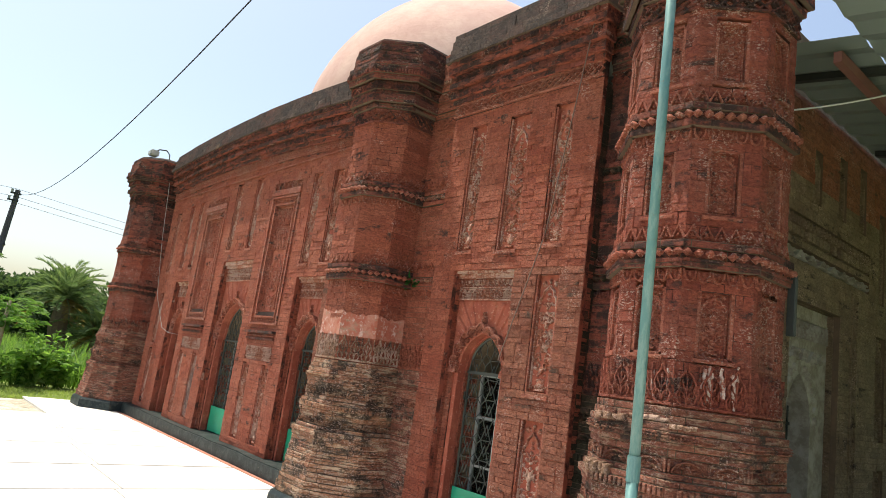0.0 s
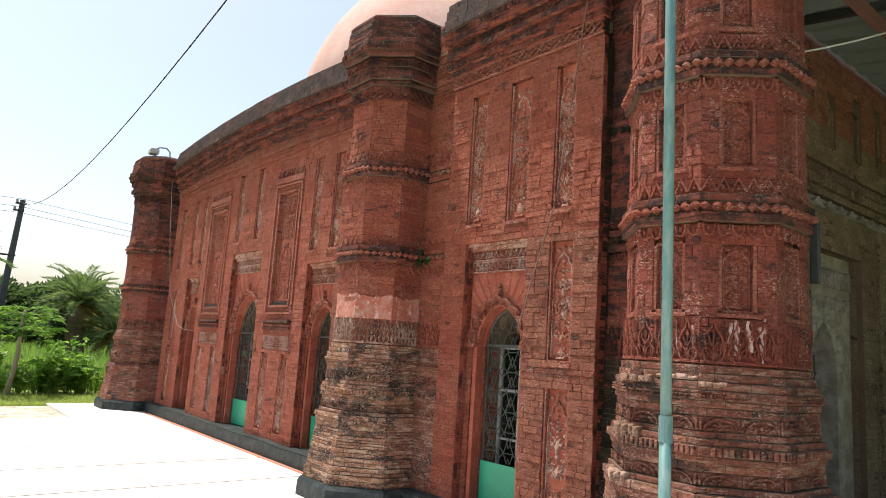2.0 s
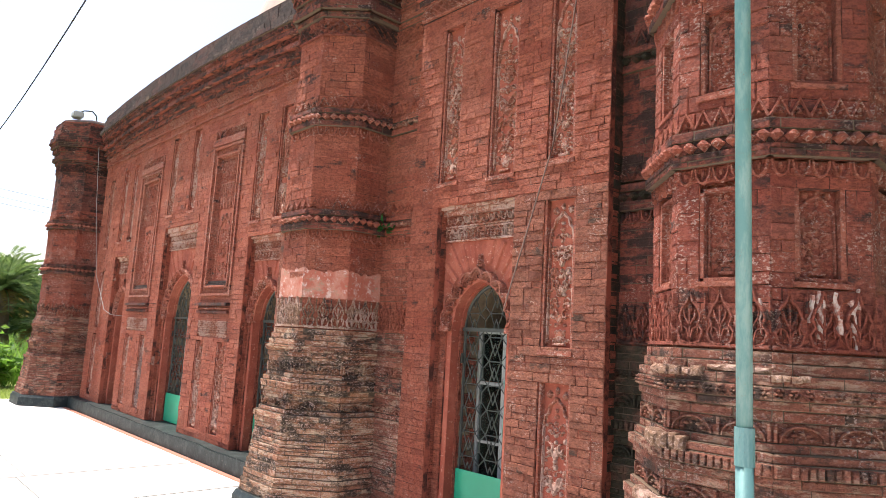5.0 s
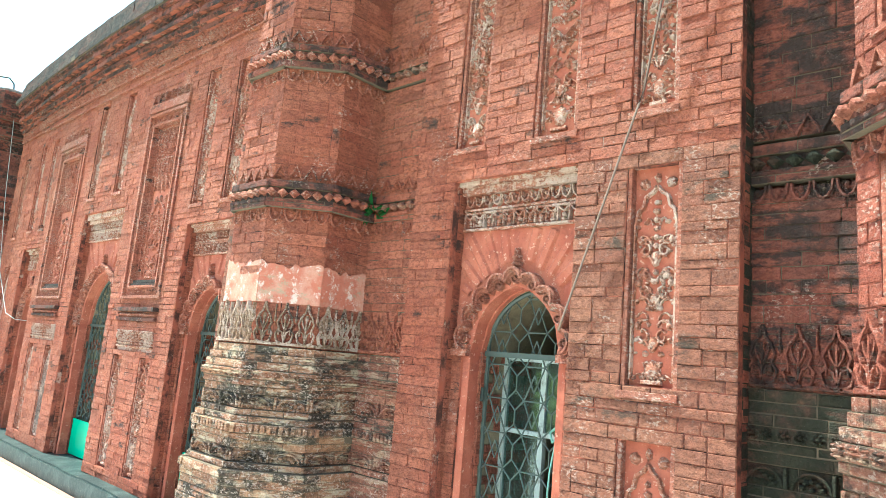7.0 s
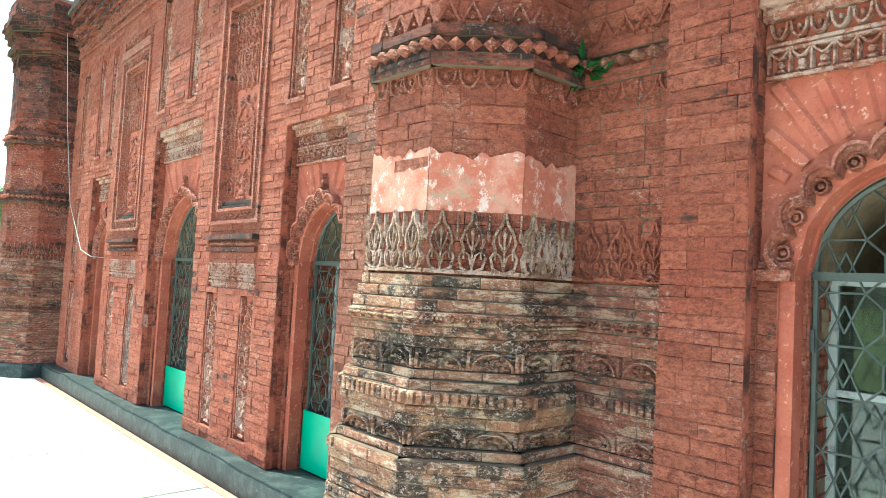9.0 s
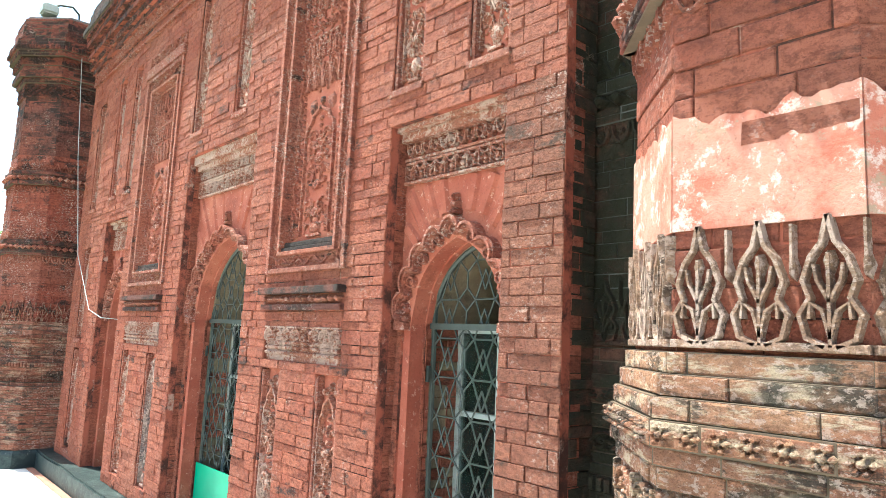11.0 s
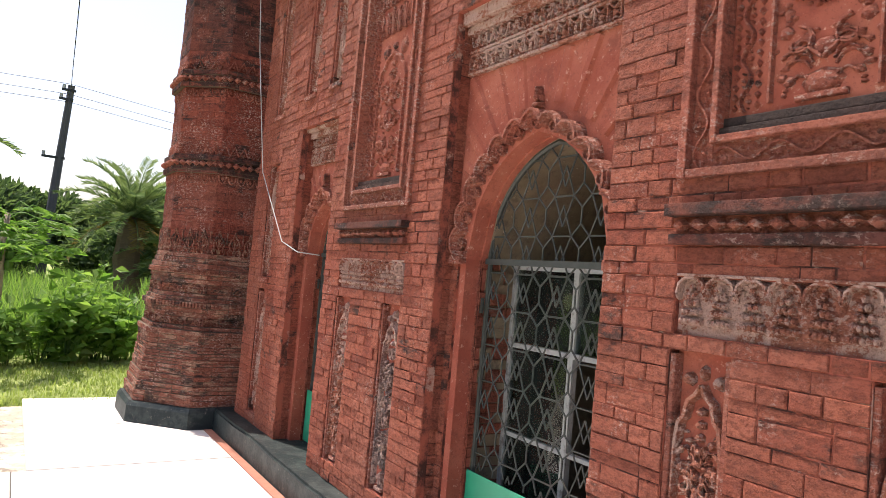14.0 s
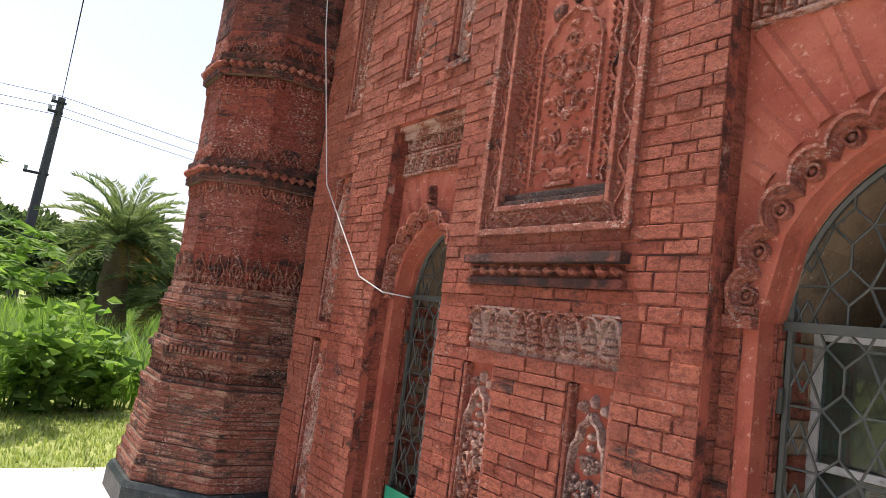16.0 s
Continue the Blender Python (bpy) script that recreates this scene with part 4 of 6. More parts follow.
# cornices that bend with the eaves
CORNICE = ((4.56, 4.62, 0.05, 0), (4.62, 4.68, 0.085, 1), (4.68, 4.74, 0.06, 0), (4.74, 4.80, 0.11, 0), (4.80, 4.90, 0.085, 2), (4.90, 4.97, 0.14, 0), (4.97, 5.03, 0.15, 3), (5.03, 5.10, 0.19, 0), (5.10, 5.20, 0.15, 0), (5.20, 5.31, 0.14, 0), (5.31, 5.39, 0.12, 0))
for pl, (a, b), owner in ((HALL, BAYS["main"], wall_main), (PORCH, BAYS["porch"], wall_porch)):
    r = Relief(pl, -0.06, 0.0)
    for i in range(24):
        u0, u1 = a + (b - a) * i / 24, a + (b - a) * (i + 1) / 24
        r.bar(u0, u1, 4.40, 5.34, 0.0, 0.0)
    r.link("eaves_core", owner, "brick_sooty")
    r = Relief(pl, -0.005, 0.028)
    lattice(r, a, b, 4.425, 4.55)
    r.link("lattice_band", owner, "terracotta", "openwork lattice band of terracotta under the eaves")
    ms, top = Masonry(), Masonry()
    for z0, z1, w, kind in CORNICE:
        (top if z0 >= 5.03 else ms).lay(pl.shifted(w), a - w * 0.5, b + w * 0.5, z0, z1, course=z1 - z0, depth=w + 0.05, rough=0.004)
    ms.link(owner, "brick_sooty", "mortar")
    top.link(owner, "coping", "mortar_old")
    r = Relief(pl.shifted(0.085), -0.005, 0.022)
    beads(r, a, b, 4.65, 0.024, 0.07)
    r.pl = pl.shifted(0.085)
    scroll(r, a, b, 4.81, 4.89, False, 0.09)
    r.pl = pl.shifted(0.15)
    dentils(r, a, b, 4.98, 5.025)
    r.link("carved_cornice", owner, "brick_sooty", "sooty carved mouldings of the eaves")
    bm = bmesh.new()
    n = 16
    prev = None
    for i in range(n + 1):
        u = a + (b - a) * i / n
        ring = [bm.verts.new(pl(u, v, w)) for v, w in ((5.05, 0.05), (5.36, 0.06), (5.395, 0.03), (5.395, -0.7), (4.3, -0.7))]
        if prev:
            for j in range(4):
                bm.faces.new((prev[j], prev[j + 1], ring[j + 1], ring[j]))
        prev = ring
    part("coping", bm, "coping", owner, "blackened coping on the parapet")

# ---------- setting: plinth, gaps, closing walls, roof ----------
plinth = thing("plinth", (0, 0, 0), "low dark green painted plinth with chipped edges", "plinth", "", "structure")
for a, b in ((3.3, 6.0), (7.3, 14.95)):
    bm = bmesh.new()
    box(bm, 3.70, 4.9, a, b, -0.06, PLINTH)
    bmesh.ops.subdivide_edges(bm, edges=[e for e in bm.edges if abs((e.verts[0].co - e.verts[1].co).y) > 1], cuts=60)
    for x in bm.verts:
        if x.co.x < 3.8 and x.co.z > 0:
            x.co.x += 0.012 * noise.noise(x.co * 2.3)
            x.co.z += 0.012 * noise.noise(x.co * 3.1 + Vector((5, 0, 0)))
    bmesh.ops.bevel(bm, geom=[e for e in bm.edges if all(x.co.x < 3.75 and x.co.z > 0.1 for x in e.verts)], offset=0.018, segments=2, affect="EDGES")
    part("step", bm, "plinth_paint", plinth)

LAYERS = ((0.19, 0.3, 0.188, 0), (0.3, 0.38, 0.172, 0), (0.38, 0.47, 0.156, 0), (0.47, 0.56, 0.14, 0), (0.56, 0.62, 0.132, 0), (0.62, 0.68, 0.124, 0), (0.68, 0.74, 0.116, 0), (0.74, 0.79, 0.112, 0), (0.79, 0.84, 0.12, 0), (0.84, 0.89, 0.132, 0), (0.89, 0.93, 0.096, 0), (0.93, 1.01, 0.057, 2), (1.01, 1.06, 0.07, 0), (1.06, 1.1, 0.086, 0), (1.1, 1.16, 0.091, 3), (1.16, 1.2, 0.078, 0), (1.2, 1.24, 0.052, 0), (1.24, 1.33, 0.034, 2), (1.33, 1.38, 0.048, 0), (1.38, 1.42, 0.06, 0), (1.42, 1.48, 0.067, 4), (1.48, 1.53, 0.057, 0), (1.53, 1.58, 0.038, 0), (1.58, 1.63, 0.022, 0))
UPPER = ((2.52, 2.58, 0.045, 0), (2.58, 2.65, 0.06, 1), (2.65, 2.7, 0.045, 0), (3.48, 3.53, 0.045, 0), (3.53, 3.6, 0.06, 1), (3.6, 3.65, 0.045, 0))
CROWN = ((4.53, 4.59, 0.05, 0), (4.59, 4.67, 0.1, 0), (4.67, 4.74, 0.07, 0), (4.74, 4.84, 0.09, 2), (4.84, 4.91, 0.15, 0), (4.91, 4.97, 0.165, 3), (4.97, 5.05, 0.17, 0), (5.05, 5.15, 0.13, 0), (5.15, 5.25, 0.125, 0), (5.25, 5.33, 0.11, 0))


def band(owner, pl, half_of, z0, z1, w, kind, ms, near=None):
    """One moulding course on a wall face, with its carving."""
    a, b = half_of(w)
    p = pl.shifted(w - 0.03 if kind == 1 else w)
    ms.lay(p, a, b, z0, z1, course=(z1 - z0) / (2 if kind == 0 and z1 - z0 > 0.057 else 1), depth=w + 0.06, rough=0.004, joint=0.004, near=near, units=(0.2, 0.26, 0.33))
    r = Relief(p, -0.004, 0.022)
    if kind == 1:
        r.hi = 0.05
        beads(r, a, b, (z0 + z1) / 2, (z1 - z0) * 0.48, 0.075)
    elif kind == 2:
        carved_row(r, a, b, z0 + 0.006, z1 - 0.006, 0.2)
    elif kind == 3:
        dentils(r, a, b, z0 + 0.006, z1 - 0.006, 0.036)
    elif kind == 4:
        rosettes(r, a, b, (z0 + z1) / 2, 0.026, 0.066)
    return r if kind else None


GAPS = ((2.9, 3.60), (5.57, 6.2), (7.0, 7.56), (14.65, 15.2))
# first and third gaps: soot and moss bricks, recess shade added to the colour
for (a, b), deep, face_mat, low_mat in zip(GAPS, (0.15, 0.07, 0.22, 0.15), ("brick_sooty", "brick", "brick_moss_shade", "brick_sooty"), ("brick_moss_shade", "brick_base", "brick_moss_shade", "brick_base")):
    pl = Plane((FACE + deep, 0, 0), (0, 1, 0), (-1, 0, 0))
    bm = bmesh.new()
    box(bm, FACE + deep + 0.05, 5.1, a, b, 0.0, 5.3)
    part("core", bm, "brick_sooty", wall_gap)
    ms, old = Masonry(), Masonry()
    for z0, z1, w, kind in LAYERS + UPPER + CROWN:
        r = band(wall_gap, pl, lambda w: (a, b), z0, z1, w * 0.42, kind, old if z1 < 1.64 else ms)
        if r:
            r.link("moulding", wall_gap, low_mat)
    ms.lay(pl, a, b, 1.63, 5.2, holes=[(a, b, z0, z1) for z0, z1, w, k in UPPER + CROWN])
    ms.link(wall_gap, face_mat, "joint_dark" if face_mat == "brick_moss_shade" else "mortar_old")
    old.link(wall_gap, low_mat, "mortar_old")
    r = Relief(pl, -0.004, 0.018)
    leaf_band(r, a, b, 1.64, 1.90)
    zigzag(r, a, b, 2.72, 2.81)
    zigzag(r, a, b, 3.66, 3.77)
    lattice(r, a, b, 4.37, 4.51)
    petals(r, a, b, 2.43, 2.51)
    r.link("carved_band", wall_gap, face_mat)

# the side wall under the shed, the back and the inner room
wall_side = thing("wall_side", (0, 0, 0), "shaded tan brick side wall with arched doors under the shed", "wall", "", "structure")
SIDE = Plane((0, 2.54, 0), (1, 0, 0), (0, -1, 0))
SIDE_DOORS = ((5.40, 6.52, 5.92, 0.28, 1.62, 0.48), (8.49, 10.0, 9.2, 0.5, 1.75, 0.7), (11.75, 12.75, 12.25, 0.30, 1.55, 0.45))
bm = bmesh.new()
box(bm, 4.2, 13.8, 2.60, 3.7, 2.72, 5.3)
cuts = [4.2] + [e for d in SIDE_DOORS for e in d[:2]] + [13.8]
for p, q in zip(cuts[::2], cuts[1::2]):
    box(bm, p, q, 2.60, 3.7, 0, 2.72)
part("core", bm, "brick_tan", wall_side)
ms = Masonry()
side_holes = [(7.5, 7.80, 1.55, 2.68), (7.5, 7.80, 0.4, 1.3), (7.55, 7.75, 3.0, 4.0), (5.8, 5.98, 3.68, 4.18), (6.4, 6.6, 3.68, 4.30), (6.95, 7.15, 3.68, 4.36), (8.2, 8.4, 3.85, 4.42), (8.8, 9.0, 3.85, 4.42)]
for p, q in zip(cuts[::2], cuts[1::2]):
    ms.lay(SIDE, p, q, PLINTH, 2.72, side_holes, depth=0.06)
FRIEZES = ((5.0, 7.28), (8.1, 10.2))
frieze_holes = [(p, q, c, d) for p, q in FRIEZES for c, d in ((3.06, 3.21), (3.28, 3.48))]
ms.lay(SIDE, 4.2, 13.8, 2.72, 3.85, side_holes + frieze_holes, depth=0.06)
red = Masonry()
red.lay(SIDE, 4.2, 13.8, 3.85, 4.62, side_holes, depth=0.06)
red.link(wall_side, "brick_brown", "mortar_old")
ms.link(wall_side, "brick_tan", "mortar_old")
for p, q, mid, half, spring, rise in SIDE_DOORS:
    bm = bmesh.new()
    arch_panel(bm, SIDE, p, q, 0, 2.72, mid, half, spring, rise, -0.12, -1.1)
    part("spandrel", bm, "grey_wash", wall_side, "grey lime-washed spandrel of a side door")
    r = Relief(SIDE.shifted(-0.12), 0, 0.03)
    for s in (-1, 1):
        for j in range(7):
            t = j / 6.0
            x = half * math.cos(t * 1.45)
            r.blob(mid + s * (x + 0.08), spring + arch_rise(x, half, rise) + 0.06, 0.05, 0.05, 7)
    garland(r, p + 0.05, q - 0.05, 2.42, 2.6)
    scroll(r, p + 0.1, q - 0.1, 2.18, 2.36)
    r.link("carving", wall_side, "grey_wash")
    r = Relief(SIDE, -0.05, 0.015)
    for x in (p - 0.36, q + 0.30):
        scroll(r, x, x + 0.10, 0.3, 3.0, True)
        r.bar(x - 0.03, x - 0.01, 0.3, 3.0)
        r.bar(x + 0.11, x + 0.13, 0.3, 3.0)
    r.link("vine_border", wall_side, "brick_tan")
for a, b in FRIEZES:
    r = Relief(SIDE, -0.055, 0.0)
    scroll(r, a, b, 3.07, 3.20, False, 0.13)
    r.link("carved_frieze", wall_side, "grey_wash", "grey frieze carved with a running vine")
    r = Relief(SIDE, -0.055, 0.012)
    petals(r, a, b, 3.38, 3.47, 0.085)
    dentils(r, a, b, 3.285, 3.37, 0.085)
    r.link("drop_frieze", wall_side, "brick_tan", "frieze of hanging points on the shaded wall")
for a, b, c, d in side_holes:
    r = Relief(SIDE, -0.058, -0.02)
    hanging(r, a + 0.01, b - 0.01, c + 0.02, d - 0.02)
    r.link("carved_niche", wall_side, "brick_tan")

closing = thing("wall_back", (0, 0, 0), "plain brick walls that close the hall behind", "wall", "", "structure")
bm = bmesh.new()
box(bm, 13.0, 13.9, 2.6, 16.0, 0, 5.2)
box(bm, 4.3, 13.9, 15.2, 16.1, 0, 5.2)
box(bm, 5.2, 13.0, 5.6, 6.6, 0, 5.2)
part("wall_far", bm, "brick", closing)
bm = bmesh.new()
box(bm, 5.101, 12.9, 3.72, 15.15, 0.02, 0.12)
tagged(part("floor_inner", bm, "old_concrete"), "dim concrete floor inside the mosque", "floor", "", "structure")
bm = bmesh.new()
box(bm, 4.0, 13.9, 2.66, 16.0, 4.5, 4.7)
tagged(part("ceiling", bm, "room_wall"), "flat plastered ceiling inside the hall", "ceiling", "", "structure")

# ---------- turrets ----------


def facet_plane(cx, cy, k, apothem):
    q = math.radians(45 * k)
    n = Vector((math.cos(q), math.sin(q), 0))
    return Plane(Vector((cx, cy, 0)) + apothem * n, (-math.sin(q), math.cos(q), 0), n)


TAN = math.tan(math.pi / 8)


def turret(cx, cy, label, panels=False, seen=(2, 3, 4, 5, 6), apothem=0.545, base="brick_base", leaf="terracotta", shaft_mat="brick", upper=UPPER, leaf_z=1.64, high_mat=""):
    ob = thing("turret", (cx, cy, 0), label, "turret", "octagonal turrets of the mosque")

    def ring(bm, z0, r0, z1, r1):
        lo, hi = [], []
        for k in range(8):
            q = math.radians(45 * k + 22.5)
            for lst, z, rr in ((lo, z0, r0), (hi, z1, r1)):
                rr = rr / math.cos(math.pi / 8)
                lst.append(bm.verts.new((cx + rr * math.cos(q), cy + rr * math.sin(q), z)))
        for k in range(8):
            bm.faces.new((lo[k], lo[(k + 1) % 8], hi[(k + 1) % 8], hi[k]))
        bm.faces.new(lo[::-1])
        bm.faces.new(hi)

    def mesh(name, rings, material, text=""):
        bm = bmesh.new()
        for q in rings:
            ring(bm, *q)
        return under(part(name, bm, material, None, text), ob)

    profile = [(0.0, apothem - 0.05)]
    for z0, z1, w, kind in sorted(LAYERS + upper + CROWN):
        if z0 > profile[-1][0] + 0.004:
            profile += [(profile[-1][0] + 0.002, apothem - 0.05), (z0 - 0.002, apothem - 0.05)]
        profile += [(z0, apothem + w - 0.04), (z1, apothem + w - 0.04)]
    bm = bmesh.new()
    rows = [[bm.verts.new((cx + r * math.cos(q), cy + r * math.sin(q), z)) for q in (math.radians(45 * k + 22.5) for k in range(8))] for z, r in ((z, r / math.cos(math.pi / 8)) for z, r in profile)]
    for lo, hi in zip(rows, rows[1:]):
        for k in range(8):
            bm.faces.new((lo[k], lo[(k + 1) % 8], hi[(k + 1) % 8], hi[k]))
    under(part("core", bm, shaft_mat), ob)
    mesh("foot", [(-0.05, apothem + 0.25, 0.15, apothem + 0.24), (0.15, apothem + 0.24, 0.19, apothem + 0.215)], "plinth_paint", "dark painted foot of the turret")
    mesh("cap", [(5.30, apothem + 0.11, 5.36, apothem + 0.08), (5.36, apothem + 0.08, 5.42, apothem - 0.05), (5.42, apothem - 0.05, 5.46, apothem - 0.3)], "coping", "blackened cap of the turret")
    low, shaft, belt, high, top = Masonry(), Masonry(), Masonry(), Masonry(), Masonry()
    carve, bandr, crown, leafs = [], [], [], []
    for k in seen:
        pl = facet_plane(cx, cy, k, apothem)
        near = (lambda u, v: True) if k in (3, 4, 5) else None
        size = lambda w: (-(apothem + w) * TAN, (apothem + w) * TAN)
        a, b = size(0)
        for group, ms, out in ((LAYERS, low, carve), (upper, belt, bandr), (CROWN, top, crown)):
            for z0, z1, w, kind in group:
                r = band(ob, pl, size, z0, z1, w, kind, ms, near)
                if r:
                    out.append(r)
        holes = [(a, b, z0, z1) for z0, z1, w, kk in upper]
        if panels:
            for z0, z1 in ((1.95, 2.41), (2.88, 3.35), (3.82, 4.28)):
                holes.append((-0.115, 0.115, z0, z1))
                r = Relief(pl, -0.058, -0.036)
                hanging(r, -0.085, 0.085, z0 + 0.03, z1 - 0.03)
                r.lo, r.hi = -0.058, -0.008
                for x0, x1, y0, y1 in ((-0.115, -0.092, z0, z1), (0.092, 0.115, z0, z1), (-0.115, 0.115, z0, z0 + 0.02), (-0.115, 0.115, z1 - 0.02, z1)):
                    r.bar(x0, x1, y0, y1)
                r.bar(-0.13, 0.13, z0 - 0.025, z0, 0.012)
                carve_panel.append((r, ob))
        shaft.lay(pl, a, b, 1.63, 3.63, holes, course=0.075, units=(0.15, 0.19, 0.23), near=near, joint=0.0035)
        high.lay(pl, a, b, 3.63, 4.53, holes, course=0.075, units=(0.15, 0.19, 0.23), near=near, joint=0.0035)
        r = Relief(pl, -0.004, 0.02)
        leaf_band(r, a, b, leaf_z, leaf_z + 0.27)
        leafs.append(r)
        r = Relief(pl, -0.004, 0.016)
        for e in (0, 3):
            petals(r, a, b, upper[e][0] - 0.09, upper[e][0] - 0.01)
            zigzag(r, a, b, upper[e + 2][1] + 0.013, upper[e + 2][1] + 0.105)
        bandr.append(r)
        r = Relief(pl, -0.004, 0.026)
        lattice(r, a, b, 4.37, 4.51)
        crown.append(r)
    low.link(ob, base, "mortar_old", "moulding_brick")
    shaft.link(ob, shaft_mat, "mortar", "brick")
    belt.link(ob, "brick_sooty", "mortar_old", "band_brick")
    high.link(ob, high_mat or shaft_mat, "mortar", "brick")
    top.link(ob, "brick_sooty", "mortar_old", "crown_brick")
    for lst, name, mat, text in ((carve, "carved_course", base, "weathered carved row of the flared base"), (bandr, "carved_band", "terracotta", "band of beads or leaf points"), (crown, "carved_crown", "brick_sooty", "sooty carved moulding of the crown"), (leafs, "leaf_band", leaf, "band of carved pointed leaves")):
        for r in lst:
            under(tagged(new(name, mesh_from(name, r.v, r.f, mat)), text, "", "", "stuff"), ob)
    for r, o in carve_panel:
        under(tagged(new("carved_panel", mesh_from("carved_panel", r.v, r.f, "terracotta")), "small recessed panel of carved leaves"), o)
    carve_panel.clear()
    return ob


carve_panel = []
turret(3.80, 2.545, "octagonal red brick corner turret with carved panels and flared base", True, shaft_mat="brick_deep", leaf="brick_deep")
near_turret = bpy.data.objects["turret"]
mid_turret = turret(3.765, 6.555, "octagonal brick turret with lime-stained shaft and weathered base", False, apothem=0.483, base="brick_old", leaf="terracotta_limed")
FAR_UPPER = tuple((z0 - d, z1 - d, w, kind) for d, group in ((0.11, UPPER[:3]), (0.22, UPPER[3:])) for z0, z1, w, kind in group)
turret(3.795, 15.62, "far octagonal brick corner turret, sooty towards its top", False, apothem=0.55, shaft_mat="brick_deep", leaf="brick_base", upper=FAR_UPPER, leaf_z=1.59, high_mat="brick_smoked")
# old lime plaster on the middle turret, ragged along its upper edge
for k in (2, 3, 4, 5, 6):
    pl = facet_plane(3.765, 6.555, k, 0.483)
    h = 0.483 * TAN
    bm = bmesh.new()
    n = 22
    lo, hi = [], []
    for i in range(n + 1):
        u = -h + 2 * h * i / n
        top = 2.17 + 0.07 * noise.noise(Vector((k * 3.1 + u * 2.5, 0, 0))) + 0.035 * noise.noise(Vector((k + u * 22, 4, 0)))
        lo.append(bm.verts.new(pl(u, 1.905, 0.006)))
        hi.append(bm.verts.new(pl(u, top, 0.005)))
    for i in range(n):
        bm.faces.new((lo[i], lo[i + 1], hi[i + 1], hi[i]))
    ext = bmesh.ops.extrude_face_region(bm, geom=bm.faces[:])
    bmesh.ops.translate(bm, vec=-0.008 * pl.n, verts=[x for x in ext["geom"] if isinstance(x, bmesh.types.BMVert)])
    under(part("plaster_patch", bm, "lime_wash", None, "pinkish white lime plaster with a ragged edge"), mid_turret)

# lime that ran down over the carved leaves of the near turret
lime = random.Random(3)
for k, n in ((5, 9), (4, 2)):
    pl = facet_plane(3.80, 2.545, k, 0.545)
    r = Relief(pl, -0.004, 0.007)
    for i in range(n):
        u = lime.uniform(-0.06, 0.19)
        top, l = lime.uniform(1.80, 1.93), lime.uniform(0.08, 0.22)
        r.ribbon([(u + lime.uniform(-0.008, 0.008), top - l * j / 5) for j in range(6)], lime.uniform(0.012, 0.035), lime.uniform(0.005, 0.014))
    under(tagged(new("lime_streak", mesh_from("lime_streak", r.v, r.f, "lime_white")), "white lime streaks", "", "", "stuff"), near_turret)

# broken pale ledges of the near turret's base
for k, u0, u1, z0, z1, w in ((4, -0.28, -0.06, 1.50, 1.55, 0.085), (3, 0.02, 0.28, 1.50, 1.55, 0.085), (4, -0.05, 0.24, 1.535, 1.57, 0.06), (5, -0.25, -0.08, 1.50, 1.535, 0.075), (4, -0.30, -0.13, 1.155, 1.23, 0.115), (3, 0.05, 0.30, 1.155, 1.23, 0.12), (4, -0.31, -0.20, 0.86, 0.93, 0.15), (3, 0.0, 0.31, 0.86, 0.93, 0.15)):
    pl = facet_plane(3.80, 2.545, k, 0.545)
    vs, fs = [], []
    n = 4
    for i in range(n):
        a, b = u0 + (u1 - u0) * i / n, u0 + (u1 - u0) * (i + 1) / n
        slab(vs, fs, pl, a, b, z0, z1 - lime.uniform(0, 0.015), 0.0, w + lime.uniform(-0.015, 0.012), 0.014, 0.006)
    under(tagged(new("broken_ledge", mesh_from("broken_ledge", vs, fs, "terracotta_limed")), "chipped pale edge of a moulding"), near_turret)

# ---------- dome ----------
dome = thing("dome", (8.4, 11.1, 4.7), "large pale pink plastered dome above the hall", "dome")
bm = bmesh.new()
rings = []
for i in range(25):
    q = math.pi / 2 * i / 24
    rr, z = 3.38 * math.cos(q), 6.25 + 3.45 * math.sin(q) + 0.25 * math.sin(q) ** 6
    rings.append([bm.verts.new((8.4 + max(rr, 0.01) * math.cos(t), 11.1 + max(rr, 0.01) * math.sin(t), z)) for t in (2 * math.pi * j / 72 for j in range(72))])
for a, b in zip(rings, rings[1:]):
    for j in range(72):
        bm.faces.new((a[j], a[(j + 1) % 72], b[(j + 1) % 72], b[j]))
bm.faces.new(rings[-1])
under(part("shell", bm, "dome_plaster", None, "", True), dome)
bm = bmesh.new()
rings = [[bm.verts.new((8.4 + rr * math.cos(t), 11.1 + rr * math.sin(t), z)) for t in (2 * math.pi * j / 72 for j in range(72))] for z, rr in ((4.7, 3.46), (6.18, 3.46), (6.25, 3.43), (6.27, 3.36))]
for a, b in zip(rings, rings[1:]):
    for j in range(72):
        bm.faces.new((a[j], a[(j + 1) % 72], b[(j + 1) % 72], b[j]))
under(part("drum", bm, "dome_plaster", None, "low round drum that carries the dome"), dome)

# ---------- doors: iron grilles, green sheets, glazed frames ----------


def inside(u, v, mid, half, spring, rise):
    return abs(u - mid) < half and v < spring + arch_rise(u - mid, half, rise)


